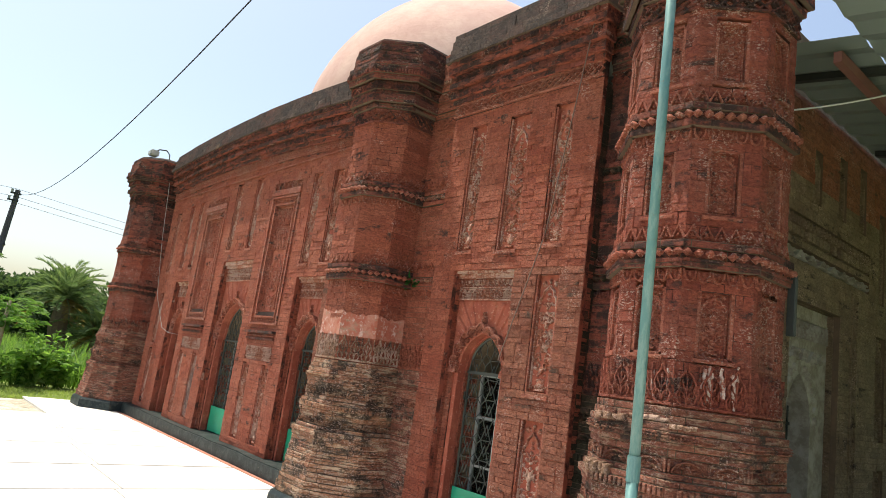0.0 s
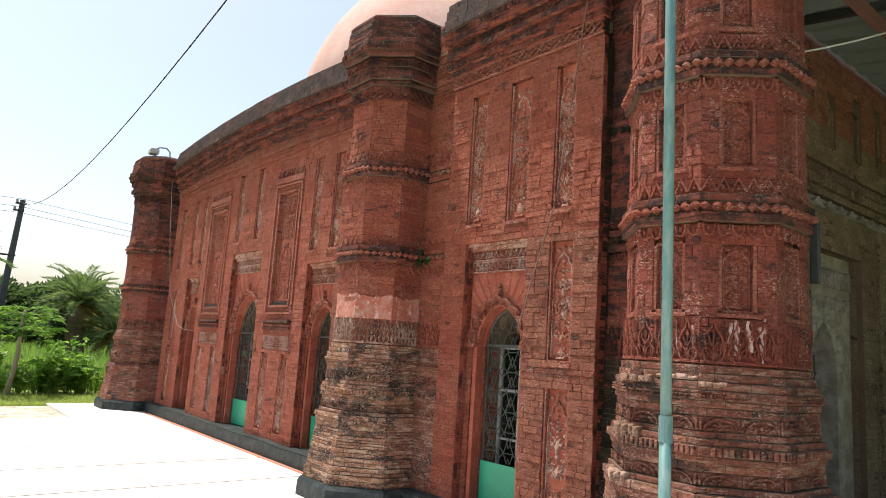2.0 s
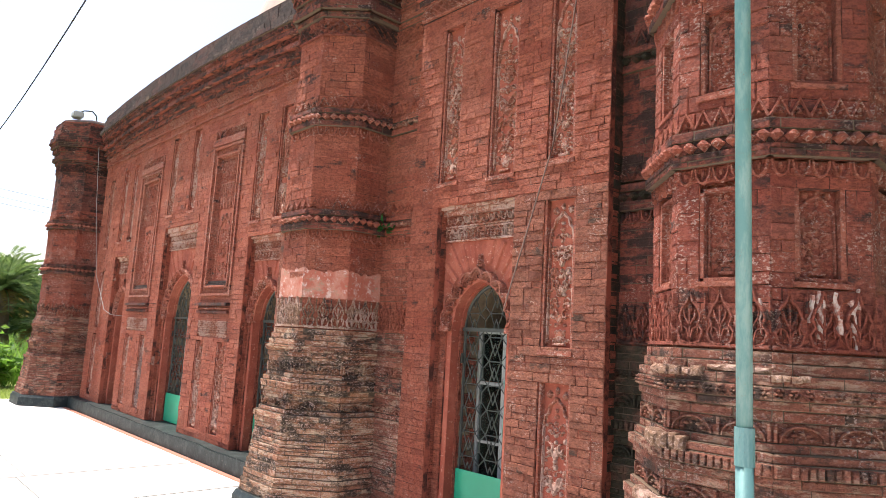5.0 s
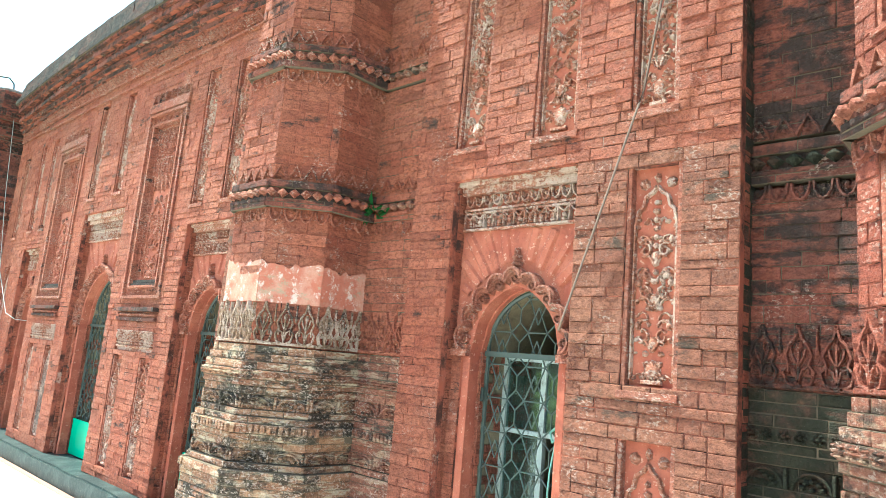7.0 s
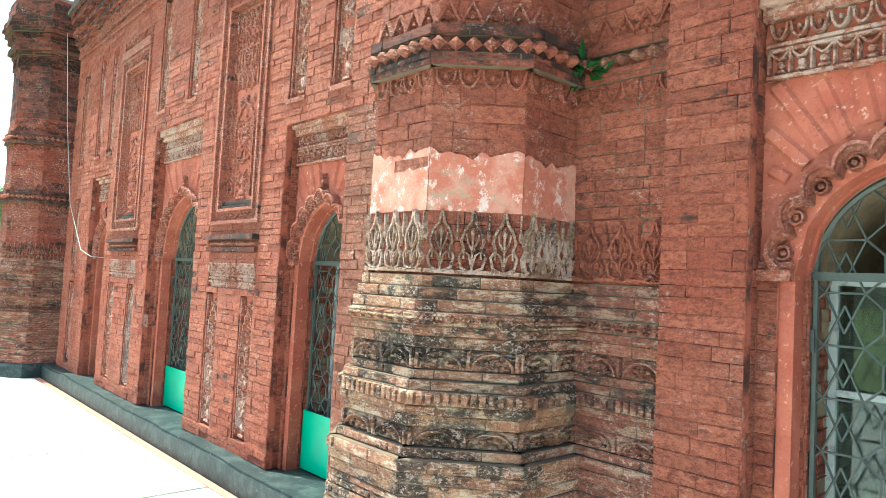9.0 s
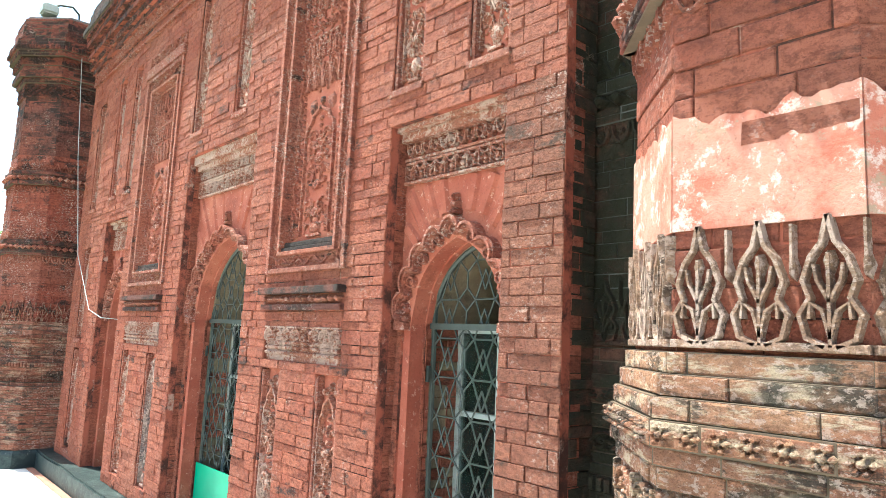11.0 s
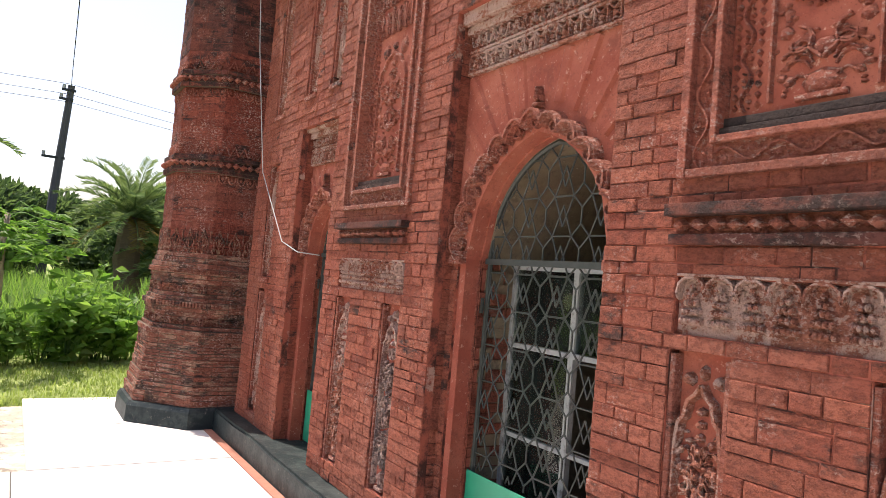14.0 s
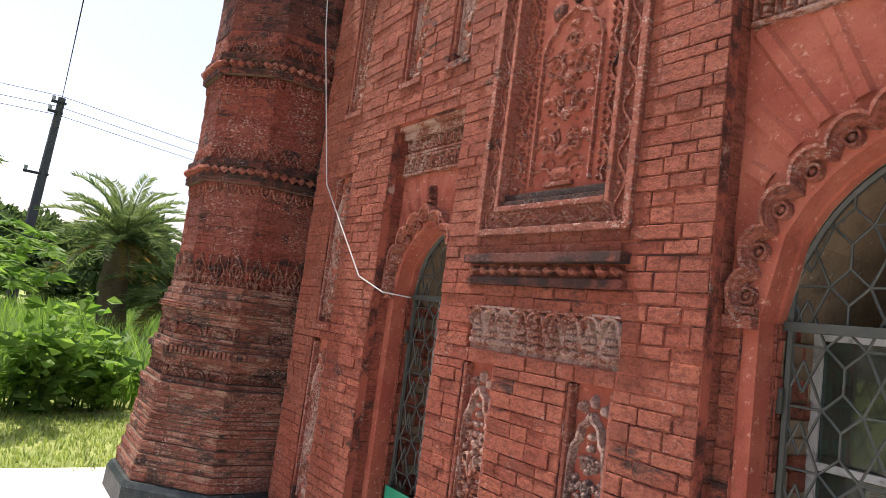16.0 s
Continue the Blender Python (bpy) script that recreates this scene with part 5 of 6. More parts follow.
def door(mid, half, spring, rise, low, label):
    gate = thing("grille_gate", (FACE + 0.26, mid, PLINTH), label, "gate", "arched iron door grilles")
    pl = Plane((FACE + 0.26, 0, 0), (0, 1, 0), (-1, 0, 0))
    bm = bmesh.new()
    outline = [(mid - half + 0.012, PLINTH)] + [(mid + s, spring + arch_rise(s, half, rise) - 0.012) for s in (half * 0.97 * (-1 + 2 * i / 24) for i in range(25))] + [(mid + half - 0.012, PLINTH)]
    tube(bm, [pl(u, v) for u, v in outline], 0.014, 6)
    under(part("gate_frame", bm, "grille_iron"), gate)
    bm = bmesh.new()
    box(bm, FACE + 0.235, FACE + 0.27, mid - half, mid + half, spring - 0.018, spring + 0.012)
    under(part("cross_bar", bm, "grille_iron", None, "flat iron bar at the spring of the arch"), gate)
    # squares set on their points, joined by short bars, with a V and an inverted V crossed between them
    cw, ch = 0.245, 0.19
    sx, sy = 0.058, 0.056
    segs = []
    for j in range(-1, 12):
        for i in range(-4, 5):
            u, v = mid + (i + 0.25) * cw, spring + 0.13 - (j - 3) * ch
            q = [(u, v + sy), (u + sx, v), (u, v - sy), (u - sx, v)]
            segs += list(zip(q, q[1:] + q[:1]))
            segs += [((u + sx, v), (u + cw - sx, v)), ((u, v - sy), (u, v - ch + sy))]
            c, g = u + cw / 2, cw / 2 - sx
            for top, tip in ((v, v - ch * 0.76), (v - ch, v - ch * 0.24)):
                segs += [((c - g, top), (c, tip)), ((c + g, top), (c, tip))]
    bm = bmesh.new()
    for a, b in segs:
        run = []
        for t in range(9):
            u, v = a[0] + (b[0] - a[0]) * t / 8, a[1] + (b[1] - a[1]) * t / 8
            if inside(u, v, mid, half, spring, rise) and v > low:
                run.append(pl(u, v))
            else:
                if len(run) > 1:
                    tube(bm, [run[0], run[-1]], 0.0046, 5)
                run = []
        if len(run) > 1:
            tube(bm, [run[0], run[-1]], 0.0046, 5)
    under(part("grille_mesh", bm, "grille_iron", None, "welded iron bars in a pattern of squares and crossed points"), gate)
    bm = bmesh.new()
    box(bm, FACE + 0.225, FACE + 0.232, mid - half + 0.004, mid + half - 0.004, PLINTH + 0.01, low)
    bmesh.ops.bevel(bm, geom=bm.edges[:], offset=0.002, segments=1, affect="EDGES")
    under(part("green_sheet", bm, "green_paint", None, "bright green painted steel sheet at the foot"), gate)
    bm = bmesh.new()
    box(bm, FACE + 0.222, FACE + 0.236, mid + half - 0.02, mid + half + 0.03, 1.42, 1.50)
    under(part("hinge", bm, "grille_iron"), gate)
    # glazed frame behind
    win = thing("sliding_door", (FACE + 0.45, mid, PLINTH), "white framed glazed sliding door behind an iron grille", "door", "glazed doors behind the grilles")
    x = FACE + 0.45
    bm = bmesh.new()
    for a, b, c, d in ((-half, -half + 0.03, PLINTH, spring), (half - 0.03, half, PLINTH, spring), (-half, half, spring - 0.03, spring), (-0.02, 0.015, PLINTH, spring), (-half, half, 1.25, 1.275), (-half, half, 0.78, 0.80), (-half, half, PLINTH, PLINTH + 0.05)):
        box(bm, x - 0.018 + rng.uniform(-0.002, 0.002), x + 0.018, mid + a, mid + b, c, d)
    under(part("door_frame", bm, "white_frame"), win)
    for a, b, c, d in ((0.015, half - 0.03, PLINTH + 0.05, 1.25), (0.015, half - 0.03, 1.28, spring - 0.03), (-half + 0.03, -0.02, 1.28, spring - 0.03)):
        bm = bmesh.new()
        box(bm, x - 0.003, x + 0.003, mid + a, mid + b, c, d)
        p = under(part("pane", bm, "glass"), win)
        p.visible_shadow = False


for (p, q, mid, half, spring, rise), low in zip(DOORS, (0.585, 0.62, 0.60, 0.60)):
    door(mid, half, spring, rise, low, "arched iron grille gate with a green sheet at its foot")
for p, q, mid, half, spring, rise in SIDE_DOORS[:2]:
    gate = thing("side_gate", (mid, 2.8, 0), "dark iron gate in the shaded side wall", "gate")
    bm = bmesh.new()
    for i in range(9):
        u = -half + 2 * half * (i + 0.5) / 9
        tube(bm, [(mid + u, 2.85, 0.02), (mid + u, 2.85, spring + arch_rise(u, half, rise))], 0.009, 5)
    for z in (0.3, 1.0, spring):
        box(bm, mid - half, mid + half, 2.84, 2.86, z, z + 0.03)
    under(part("gate_bars", bm, "dark_metal"), gate)

# ---------- shed beside the mosque ----------
shed = thing("shed_roof", (9.0, 0.0, 4.6), "grey-green corrugated tin shed roof on steel beams", "shed")


def roof_z(y):
    return 4.63 - 0.15 * (2.54 - y)


# the unseen stretch out to y = -8.5 is added to shade the side wall
for x0, y0, y1 in ((3.62, 1.72, -8.5), (4.46, 2.52, 1.72)):
    bm = bmesh.new()
    n = round((13.9 - x0) / 0.08)
    prev = None
    for i in range(n + 1):
        x = x0 + (13.9 - x0) * i / n
        dz = 0.016 * math.cos(i * math.pi / 2)
        cur = [bm.verts.new((x, y, roof_z(y) + dz)) for y in (y0, y1)]
        if prev:
            bm.faces.new((prev[0], cur[0], cur[1], prev[1]))
        prev = cur
    under(part("tin_sheet", bm, "tin_sheet"), shed)
for x in (5.0, 7.1, 9.3, 11.5):
    bm = bmesh.new()
    box(bm, x - 0.03, x + 0.03, -8.5, 2.45, -0.06, 0.0)
    for v in bm.verts:
        v.co.z += roof_z(v.co.y) - 0.02
    under(part("rafter", bm, "dark_metal"), shed)
for y in (1.9, 0.4, -1.1, -2.6, -4.4, -6.4):
    bm = bmesh.new()
    box(bm, 4.5 if y > 1.5 else 3.7, 13.8, y - 0.03, y + 0.03, roof_z(y) - 0.17, roof_z(y) - 0.08)
    under(part("purlin", bm, "rust_red", None, "rust-red steel purlin"), shed)
for x, y in ((7.2, -8.3), (11.6, -8.3), (5.0, -8.3)):
    bm = bmesh.new()
    tube(bm, [(x, y, -0.06), (x, y, roof_z(y) - 0.07)], 0.04, 8)
    under(part("post", bm, "dark_metal"), shed)
sign = thing("wall_frame", (9.86, 2.5, 3.05), "small dark picture frame with a white edge on the wall", "frame")
bm = bmesh.new()
box(bm, 9.70, 10.05, 2.49, 2.53, 2.98, 3.24)
under(part("frame_edge", bm, "lamp_grey"), sign)
bm = bmesh.new()
box(bm, 9.74, 10.01, 2.484, 2.489, 3.02, 3.20)
under(part("picture", bm, "dark_metal"), sign)

# ---------- loose things at the turret ----------
post = thing("metal_post", (2.735, 2.215, 0), "slim steel post with chipped blue-green paint", "post")
bm = bmesh.new()
tube(bm, [(2.735, 2.215, -0.05), (2.735, 2.215, 1.24)], 0.033, 14)
under(part("lower_tube", bm, "pole_paint", None, "", True), post)
bm = bmesh.new()
tube(bm, [(2.735, 2.215, 1.20), (2.735, 2.215, 1.34)], 0.037, 14)
under(part("sleeve", bm, "pole_paint"), post)
bm = bmesh.new()
tube(bm, [(2.735, 2.215, 1.30), (2.70, 2.21, 5.6)], 0.030, 14)
under(part("upper_tube", bm, "pole_paint", None, "", True), post)

lamp = thing("tube_light", (4.03, 1.99, 2.2), "dark tube light fixed upright to the turret", "lamp")
bm = bmesh.new()
box(bm, 4.01, 4.05, 1.93, 1.985, 2.2, 2.62)
bmesh.ops.bevel(bm, geom=bm.edges[:], offset=0.006, segments=1, affect="EDGES")
under(part("lamp_body", bm, "dark_metal"), lamp)

# flood lamp on the far turret
flood = thing("flood_light", (3.72, 15.35, 5.40), "small grey flood light on a bent bracket", "lamp")
bm = bmesh.new()
tube(bm, [(3.72, 15.35, 5.40), (3.70, 15.35, 5.58), (3.62, 15.36, 5.66), (3.48, 15.38, 5.64), (3.42, 15.38, 5.59)], 0.014, 6)
under(part("bracket", bm, "dark_metal"), flood)
bm = bmesh.new()
box(bm, 3.28, 3.46, 15.26, 15.50, 5.46, 5.58)
bmesh.ops.bevel(bm, geom=bm.edges[:], offset=0.02, segments=2, affect="EDGES")
under(part("lamp_head", bm, "lamp_grey"), flood)


def cable(name, pts, radius, material, label, sag=0.0):
    out = []
    n = 16
    span = (Vector(pts[1]) - Vector(pts[0])).length
    for a, b in zip(pts, pts[1:]):
        a, b = Vector(a), Vector(b)
        for i in range(n):
            t = i / n
            drop = sag * ((b - a).length / span) ** 2
            out.append(a + (b - a) * t - Vector((0, 0, 4 * drop * t * (1 - t))))
    out.append(Vector(pts[-1]))
    bm = bmesh.new()
    tube(bm, out, radius, 5)
    return tagged(part(name, bm, material, None, "", True), label, "cable")


cable("wire", [(3.70, 14.95, 5.0), (3.74, 14.7, 3.6), (3.78, 14.35, 2.4), (3.80, 13.72, 1.78), (3.88, 13.55, 1.70), (4.05, 13.50, 1.69)], 0.0045, "cable_grey", "thin pale wire hanging down the wall to a door")
cable("wire", [(3.74, 3.62, 5.2), (3.80, 4.02, 3.0), (3.82, 4.44, 1.83)], 0.006, "cable_brown", "thin wire running down the porch wall")

cable("wire", [(4.28, 2.2, 3.95), (5.2, 1.5, 4.36), (6.2, 0.6, 4.30)], 0.008, "cable_grey", "pale wire strung under the shed roof", 0.03)
cable("wire", [(4.95, 1.69, 4.36), (5.0, 1.66, 4.10), (5.05, 1.64, 4.02), (5.06, 1.63, 4.12), (5.0, 1.66, 4.36)], 0.014, "cable_black", "dark coil of cable hanging from a wire")

cable("cord", [(4.065, 4.52, 1.78), (4.06, 4.535, 1.58), (4.055, 4.56, 1.33), (4.06, 4.60, 1.11), (4.06, 4.61, 0.92), (4.055, 4.57, 0.74)], 0.006, "cord_green", "pale green cord hanging from the door grille")
cable("cord", [(4.06, 4.56, 1.35), (4.045, 4.60, 1.31), (4.045, 4.585, 1.26), (4.05, 4.55, 1.30), (4.05, 4.53, 1.20)], 0.006, "cord_green", "pale green cord knotted on the door grille")

# ---------- plants ----------
prng = np.random.default_rng(11)


def leaf_mesh(name, pos, axis, size, material, width=0.45, fold=0.15):
    """Many folded leaves: pos and axis are arrays of places and directions, size their lengths."""
    n = len(pos)
    axis = axis / np.linalg.norm(axis, axis=1, keepdims=True)
    side = np.cross(axis, prng.normal(size=(n, 3)))
    side /= np.linalg.norm(side, axis=1, keepdims=True) + 1e-9
    up = np.cross(axis, side)
    s = size[:, None]
    mid = pos + axis * s * 0.45
    a, b = pos, pos + axis * s - up * s * 0.12
    c, d = mid + side * s * width / 2 + up * s * fold, mid - side * s * width / 2 + up * s * fold
    verts = np.stack([a, c, b, d], axis=1).reshape(-1, 3)
    i = np.arange(n)[:, None] * 4
    faces = np.concatenate([i + np.array([0, 1, 2]), i + np.array([0, 2, 3])], axis=1).reshape(-1, 3)
    return mesh_from(name, verts.tolist(), faces.tolist(), material)


def clump(centre, radius, n, flat=0.8):
    d = prng.normal(size=(n, 3))
    d /= np.linalg.norm(d, axis=1, keepdims=True)
    r = prng.random(n) ** 0.45
    return np.array(centre) + d * r[:, None] * np.array([radius, radius, radius * flat]), d + np.array([0, 0, 0.15])


def blades(name, x0, x1, y0, y1, n, height, width, material, label, z=-0.07, lean=0.35):
    x, y = prng.uniform(x0, x1, n), prng.uniform(y0, y1, n)
    h = height * prng.uniform(0.5, 1.2, n)
    q = prng.uniform(0, 2 * np.pi, n)
    dx, dy = np.cos(q), np.sin(q)
    base = np.stack([x, y, np.full(n, z)], 1)
    side = np.stack([-dy, dx, np.zeros(n)], 1) * (width * prng.uniform(0.6, 1.3, n))[:, None]
    mid = base + np.stack([dx * h * lean * 0.3, dy * h * lean * 0.3, h * 0.55], 1)
    tip = base + np.stack([dx * h * lean, dy * h * lean, h * 0.95], 1)
    verts = np.stack([base - side, base + side, mid + side * 0.7, mid - side * 0.7, tip], 1).reshape(-1, 3)
    i = np.arange(n)[:, None] * 5
    faces = np.concatenate([i + np.array([0, 1, 2]), i + np.array([0, 2, 3]), i + np.array([3, 2, 4])], 1).reshape(-1, 3)
    return tagged(new(name, mesh_from(name, verts.tolist(), faces.tolist(), material)), label, "grass", "", "stuff")


blades("lawn", -7, 5.0, 16.3, 19.2, 26000, 0.07, 0.006, "grass_short", "short sunlit grass beside the paving", lean=0.7)
blades("lawn", -7, 5.0, 16.28, 16.6, 2600, 0.10, 0.007, "grass_short", "ragged grass along the edge of the paving", lean=0.8)
blades("tall_grass", -14, 16, 20.2, 34, 30000, 1.0, 0.016, "grass_tall", "tall pale green grass of the field")
blades("reeds", -6, 6, 19.4, 21.5, 1500, 1.1, 0.012, "grass_tall", "taller grass blades among the weeds", lean=0.6)


def weed(x, y, height, spread, leaf, n, material, label):
    ob = thing("shrub", (x, y, -0.07), label, "shrub", "weeds and shrubs along the lawn")
    bm = bmesh.new()
    tips = []
    for i in range(5 + int(spread * 5)):
        q, r = prng.uniform(0, 6.28), spread * prng.uniform(0.1, 0.9)
        tip = (x + r * math.cos(q), y + r * math.sin(q), -0.07 + height * prng.uniform(0.5, 0.98))
        tube(bm, [(x + 0.1 * r * math.cos(q), y + 0.1 * r * math.sin(q), -0.09), (x + 0.5 * r * math.cos(q), y + 0.5 * r * math.sin(q), height * 0.45), tip], [0.012, 0.009, 0.004], 4)
        tips.append((tip, (x + 0.3 * r * math.cos(q), y + 0.3 * r * math.sin(q), 0.05)))
    under(part("stem", bm, "leaf_mid"), ob)
    pos, ax = [], []
    for k in range(n):
        (tip, base) = tips[int(prng.integers(len(tips)))]
        t = prng.random() ** 0.7
        p = np.array(base) * (1 - t) + np.array(tip) * t + prng.normal(size=3) * leaf * 0.5
        pos.append(p)
        d = prng.normal(size=3)
        d[2] = abs(d[2]) * 0.4 - 0.15
        ax.append(d)
    under(new("foliage", leaf_mesh("foliage", np.array(pos), np.array(ax), leaf * prng.uniform(0.6, 1.3, n), material, 0.6)), ob)


for i in range(34):
    x = -6.5 + 11.5 * (i + 0.5) / 34 + float(prng.normal()) * 0.12
    y = 19.0 + 0.9 * float(prng.random()) + (0.5 if i % 3 == 0 else 0)
    tall = float(prng.uniform(0.45, 0.95))
    weed(x, y, tall, float(prng.uniform(0.3, 0.55)), float(prng.uniform(0.09, 0.16)), 190, "leaf_bright" if i % 3 else "leaf_mid", "leafy green weed growing at the edge of the lawn")
for x, y, h in ((2.75, 19.2, 1.45), (2.55, 19.6, 1.15), (3.35, 19.5, 1.0), (0.5, 19.5, 1.5), (-0.4, 20.0, 1.7), (-1.6, 19.6, 1.4), (1.3, 20.1, 1.3), (-3.0, 20.0, 1.6)):
    weed(x, y, h, 0.42, 0.22, 230, "leaf_bright", "tall broad-leaved green plant at the lawn edge")

# papaya
papaya = thing("papaya_tree", (1.82, 18.75, -0.07), "slender papaya tree with a crown of lobed leaves", "tree")
bm = bmesh.new()
trunk = [(1.74, 18.75, -0.12), (1.80, 18.75, 0.35), (1.86, 18.76, 0.9), (1.85, 18.76, 1.45), (1.87, 18.76, 1.95)]
tube(bm, trunk, [0.075, 0.058, 0.052, 0.045, 0.035], 9)
under(part("trunk", bm, "papaya_bark", None, "", True), papaya)
pos, ax, sz = [], [], []
bm = bmesh.new()
for i in range(36):
    q = i * 2.4
    lift = 1.35 + 0.62 * (i / 36)
    reach = float(prng.uniform(0.45, 0.8)) * (1.15 - 0.4 * i / 36)
    end = Vector((1.87 + reach * math.cos(q), 18.76 + reach * math.sin(q), lift + float(prng.uniform(-0.15, 0.2))))
    tube(bm, [(1.86, 18.76, lift), ((1.86 + end.x) / 2, (18.76 + end.y) / 2, end.z + 0.08), end], 0.008, 4)
    for j in range(7):
        a = q + (j - 3) * 0.55
        pos.append(end)
        ax.append((math.cos(a), math.sin(a), -0.25 + 0.1 * float(prng.normal())))
        sz.append(float(prng.uniform(0.17, 0.30)))
        for s in (-0.5, 0.5):
            pos.append(end + 0.09 * Vector((math.cos(a), math.sin(a), -0.1)))
            ax.append((math.cos(a + s), math.sin(a + s), -0.3))
            sz.append(float(prng.uniform(0.10, 0.16)))
under(part("leaf_stalk", bm, "leaf_bright"), papaya)
under(new("crown", leaf_mesh("crown", np.array([tuple(p) for p in pos]), np.array(ax), np.array(sz), "leaf_bright", 0.36, 0.05)), papaya)
for i in range(7):
    bm = bmesh.new()
    q = i * 2.1
    bmesh.ops.create_icosphere(bm, subdivisions=2, radius=0.055, matrix=Matrix.Translation((1.86 + 0.085 * math.cos(q), 18.76 + 0.085 * math.sin(q), 1.28 + 0.045 * i)) @ Matrix.Diagonal((1, 1, 1.4, 1)))
    under(part("fruit", bm, "leaf_mid", None, "green papaya fruit", True), papaya)


def palm(x, y, z, reach, fronds, label, dry=3):
    ob = thing("date_palm", (x, y, -0.07), label, "palm", "date palms in the field")
    bm = bmesh.new()
    pts = [(x + 0.06 * math.sin(i * 0.9), y, -0.1 + (z + 0.1) * i / 8) for i in range(9)]
    tube(bm, pts, [0.26 + 0.03 * (i % 2) for i in range(8)] + [0.2], 10)
    under(part("trunk", bm, "bark"), ob)
    groups = {"leaf_palm": ([], [], []), "leaf_dry": ([], [], [])}
    bm = bmesh.new()
    for i in range(fronds):
        q = i * 2.39996
        el = 1.35 - 1.75 * (i / fronds)
        mat = "leaf_dry" if i >= fronds - dry else "leaf_palm"
        pos, ax, sz = groups[mat]
        l = reach * float(prng.uniform(0.85, 1.1))
        h = Vector((math.cos(q), math.sin(q), 0))
        rib = []
        for j in range(13):
            t = j / 12
            e = el - 1.05 * t * t
            last = rib[-1] if rib else Vector((x, y, z))
            rib.append(last + (l / 12) * (math.cos(e) * h + Vector((0, 0, math.sin(e)))) if rib else last)
        tube(bm, rib, [0.022 - 0.0015 * j for j in range(13)], 4)
        for j in range(2, 13):
            d = (rib[j] - rib[j - 1]).normalized()
            s = d.cross(Vector((0, 0, 1))).normalized()
            for m in range(4):
                p = rib[j - 1].lerp(rib[j], m / 4)
                for sg in (-1, 1):
                    pos.append(tuple(p))
                    ax.append(tuple(0.75 * d + sg * 0.75 * s + Vector((0, 0, 0.22 + 0.15 * float(prng.normal())))))
                    sz.append(reach * 0.17 * (1.15 - 0.6 * abs(j / 12 - 0.45)))
    under(part("rib", bm, "leaf_palm"), ob)
    for mat, (pos, ax, sz) in groups.items():
        if pos:
            under(tagged(new("frond", leaf_mesh("frond", np.array(pos), np.array(ax), np.array(sz), mat, 0.10, 0.02)), "", "", "", "stuff"), ob)


palm(4.15, 24.6, 2.35, 1.55, 40, "date palm with drooping grey-green fronds in the field", 4)
palm(-0.15, 22.2, 2.9, 2.0, 44, "date palm with long feathery fronds")
palm(5.35, 24.2, 1.35, 1.5, 36, "date palm with drooping grey-green fronds in the field")
palm(-2.5, 27.0, 2.9, 2.1, 40, "date palm with long feathery fronds")


def tree(x, y, height, spread, label):
    ob = thing("tree", (x, y, -0.07), label, "tree", "trees at the edge of the field")
    bm = bmesh.new()
    tube(bm, [(x, y, -0.1), (x + 0.1, y, height * 0.3), (x, y + 0.1, height * 0.6)], [0.2, 0.15, 0.08], 7)
    tops = []
    for i in range(6):
        q = i * 1.05 + float(prng.random())
        e = (x + spread * 0.6 * math.cos(q), y + spread * 0.6 * math.sin(q), height * float(prng.uniform(0.45, 0.85)))
        tube(bm, [(x, y, height * 0.35), ((x + e[0]) / 2, (y + e[1]) / 2, (height * 0.45 + e[2]) / 2), e], [0.08, 0.05, 0.02], 5)
        tops.append(e)
    under(part("trunk", bm, "bark"), ob)
    ps, ds = [], []
    for e in tops + [(x, y, height * 0.8), (x, y, height * 0.5)]:
        for j in range(3):
            c = np.array(e) + prng.normal(size=3) * spread * 0.28
            c[2] = max(0.5, min(c[2], height * 0.92))
            p, d = clump(c, spread * float(prng.uniform(0.28, 0.5)), 170, 0.75)
            ps.append(p)
            ds.append(d)
    pos, ax = np.concatenate(ps), np.concatenate(ds)
    pos[:, 2] = np.maximum(pos[:, 2], 0.05)
    under(new("crown", leaf_mesh("crown", pos, ax, prng.uniform(0.18, 0.36, len(pos)), "leaf_far", 0.55)), ob)


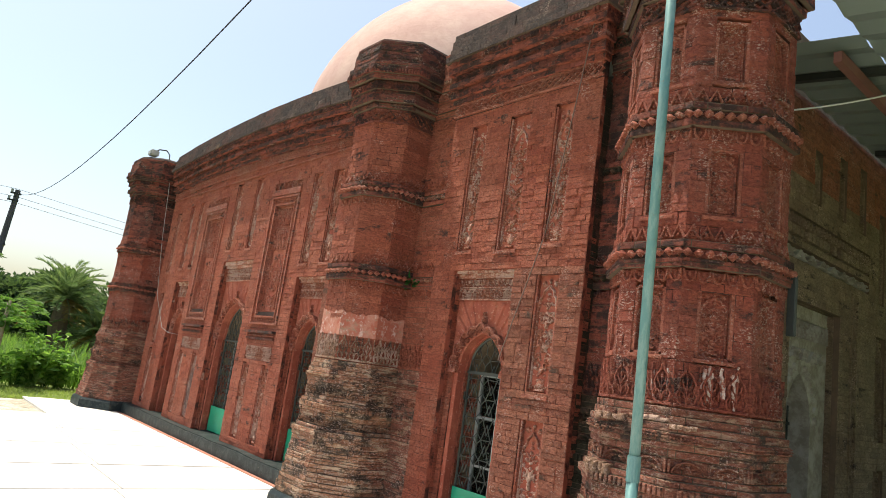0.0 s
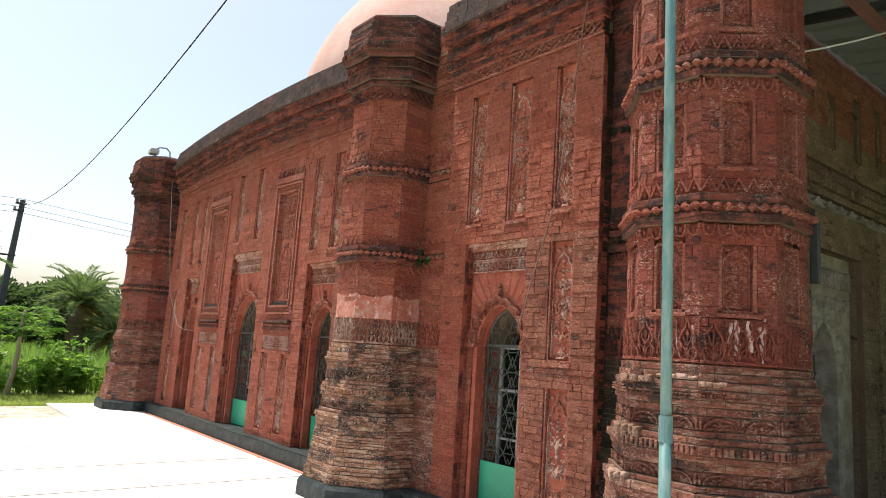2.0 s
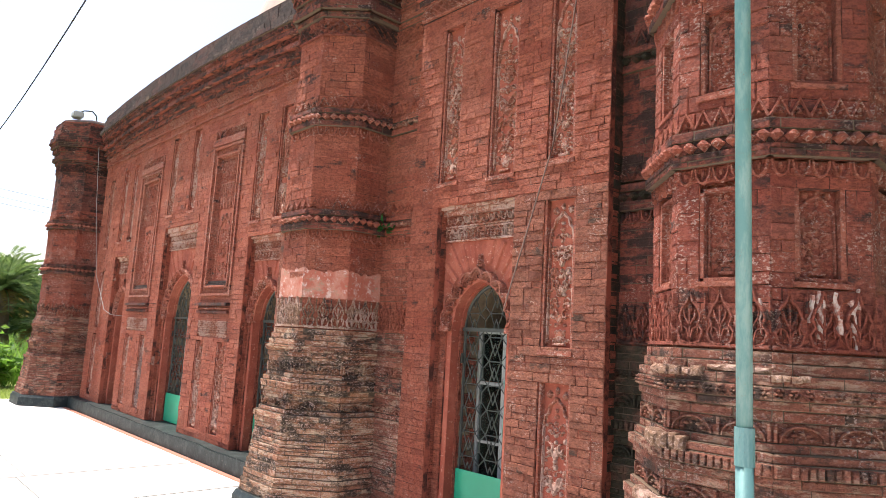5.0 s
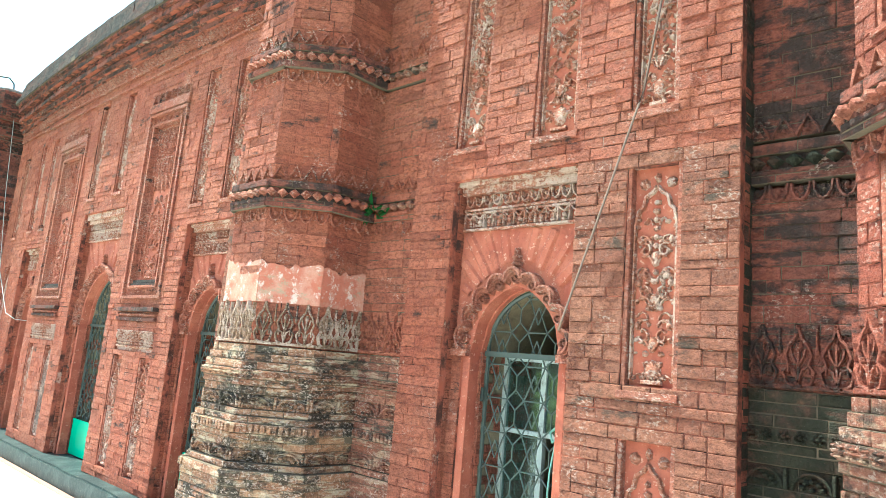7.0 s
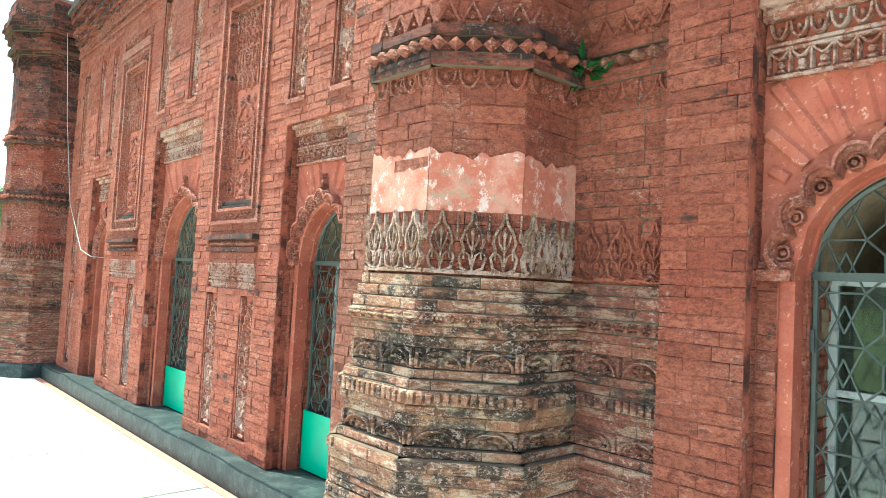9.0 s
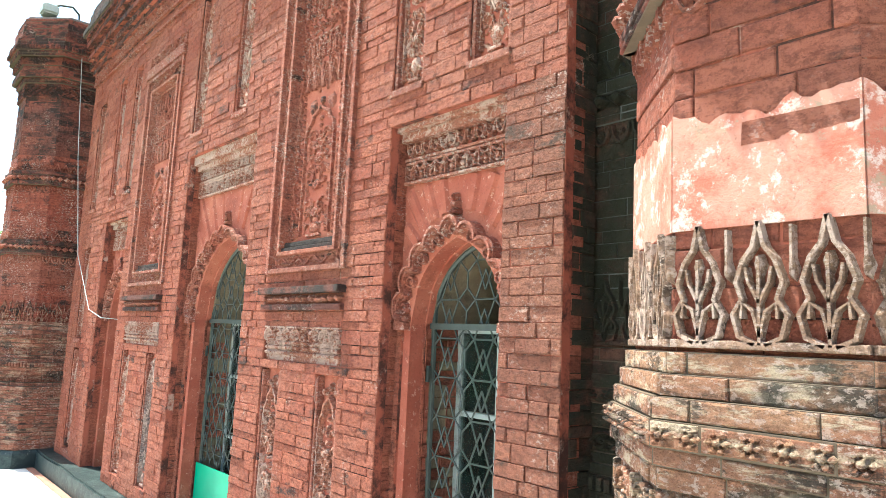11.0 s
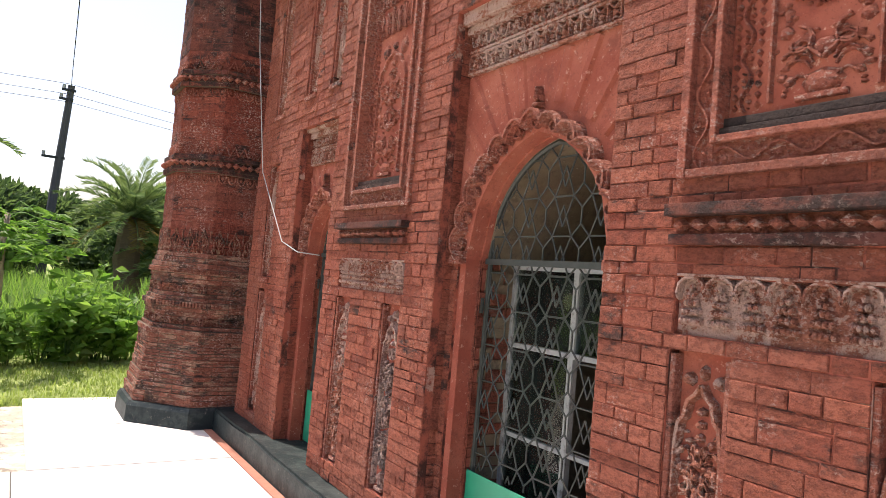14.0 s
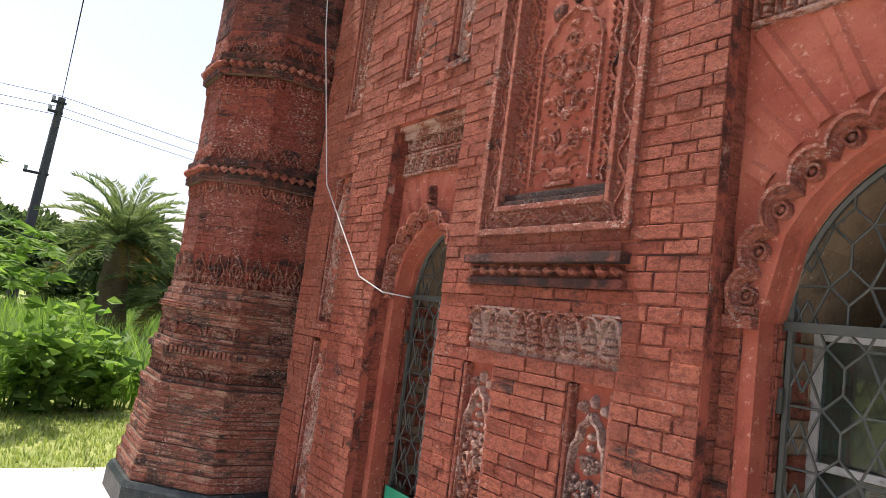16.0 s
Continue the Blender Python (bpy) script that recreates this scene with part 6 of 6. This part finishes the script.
for i in range(30):
    x = -16 + 36 * (i + 0.5) / 30 + float(prng.normal()) * 0.4
    tree(x, 36 + 5 * float(prng.random()) + (4 if i % 2 else 0), float(prng.uniform(2.9, 4.3)) * (1.1 if i % 2 else 0.95), float(prng.uniform(1.2, 1.9)), "dense dark green tree at the far edge of the field")
for x, y, h in ((-3.5, 23.5, 3.6), (-5.5, 24.5, 4.0), (-1.2, 25.0, 3.0), (-8.0, 23.0, 4.2), (5.6, 33.0, 3.6), (1.1, 31.5, 3.4)):
    tree(x, y, h, 1.3, "bushy green tree standing in the field")

for i in range(34):
    x = -15 + 34 * (i + 0.5) / 34 + float(prng.normal()) * 0.3
    weed(x, 34.6 + 1.2 * float(prng.random()), float(prng.uniform(1.6, 2.6)), 0.95, 0.34, 230, "leaf_far", "dark green bush before the far trees")
# fern in the corner of the middle turret
fern = thing("fern", (3.93, 6.06, 2.56), "small bright green fern rooted in the brickwork", "plant")
p, d = clump((3.90, 6.03, 2.60), 0.05, 60, 0.8)
under(new("fronds", leaf_mesh("fronds", p, d, prng.uniform(0.06, 0.14, 60), "fern", 0.3)), fern)

# ---------- power pole and wires ----------
pole = thing("power_pole", (3.06, 33.1, -0.07), "dark leaning concrete power pole with small cross arms", "pole")
bm = bmesh.new()
tube(bm, [(2.75, 33.1, -0.2), (3.06, 33.1, 6.75)], [0.16, 0.10], 8)
under(part("shaft", bm, "pole_concrete"), pole)
for z, a, b in ((6.55, -0.25, 0.15), (6.25, -0.3, 0.1), (4.35, -0.6, 0.05)):
    bm = bmesh.new()
    box(bm, 3.05 + a, 3.05 + b, 33.0, 33.08, z, z + 0.07)
    under(part("cross_arm", bm, "dark_metal"), pole)
    bm = bmesh.new()
    tube(bm, [(3.05 + a + 0.05, 33.04, z + 0.06), (3.05 + a + 0.05, 33.04, z + 0.2)], 0.05, 6)
    under(part("insulator", bm, "lamp_grey"), pole)
for z, dz in ((6.78, 0.0), (6.45, -0.1), (6.2, -0.2)):
    cable("wire", [(-40, 40, z + 0.8 + dz), (3.0, 33.0, z), (45, 44, z - 0.3 + dz)], 0.008, "cable_black", "thin power line between poles", 0.35)
cable("wire", [(3.05, 33.0, 6.6), (1.86, 7.2, 5.45), (1.27, -5.5, 7.22)], 0.009, "cable_black", "dark overhead wire running from the power pole", 0.8)
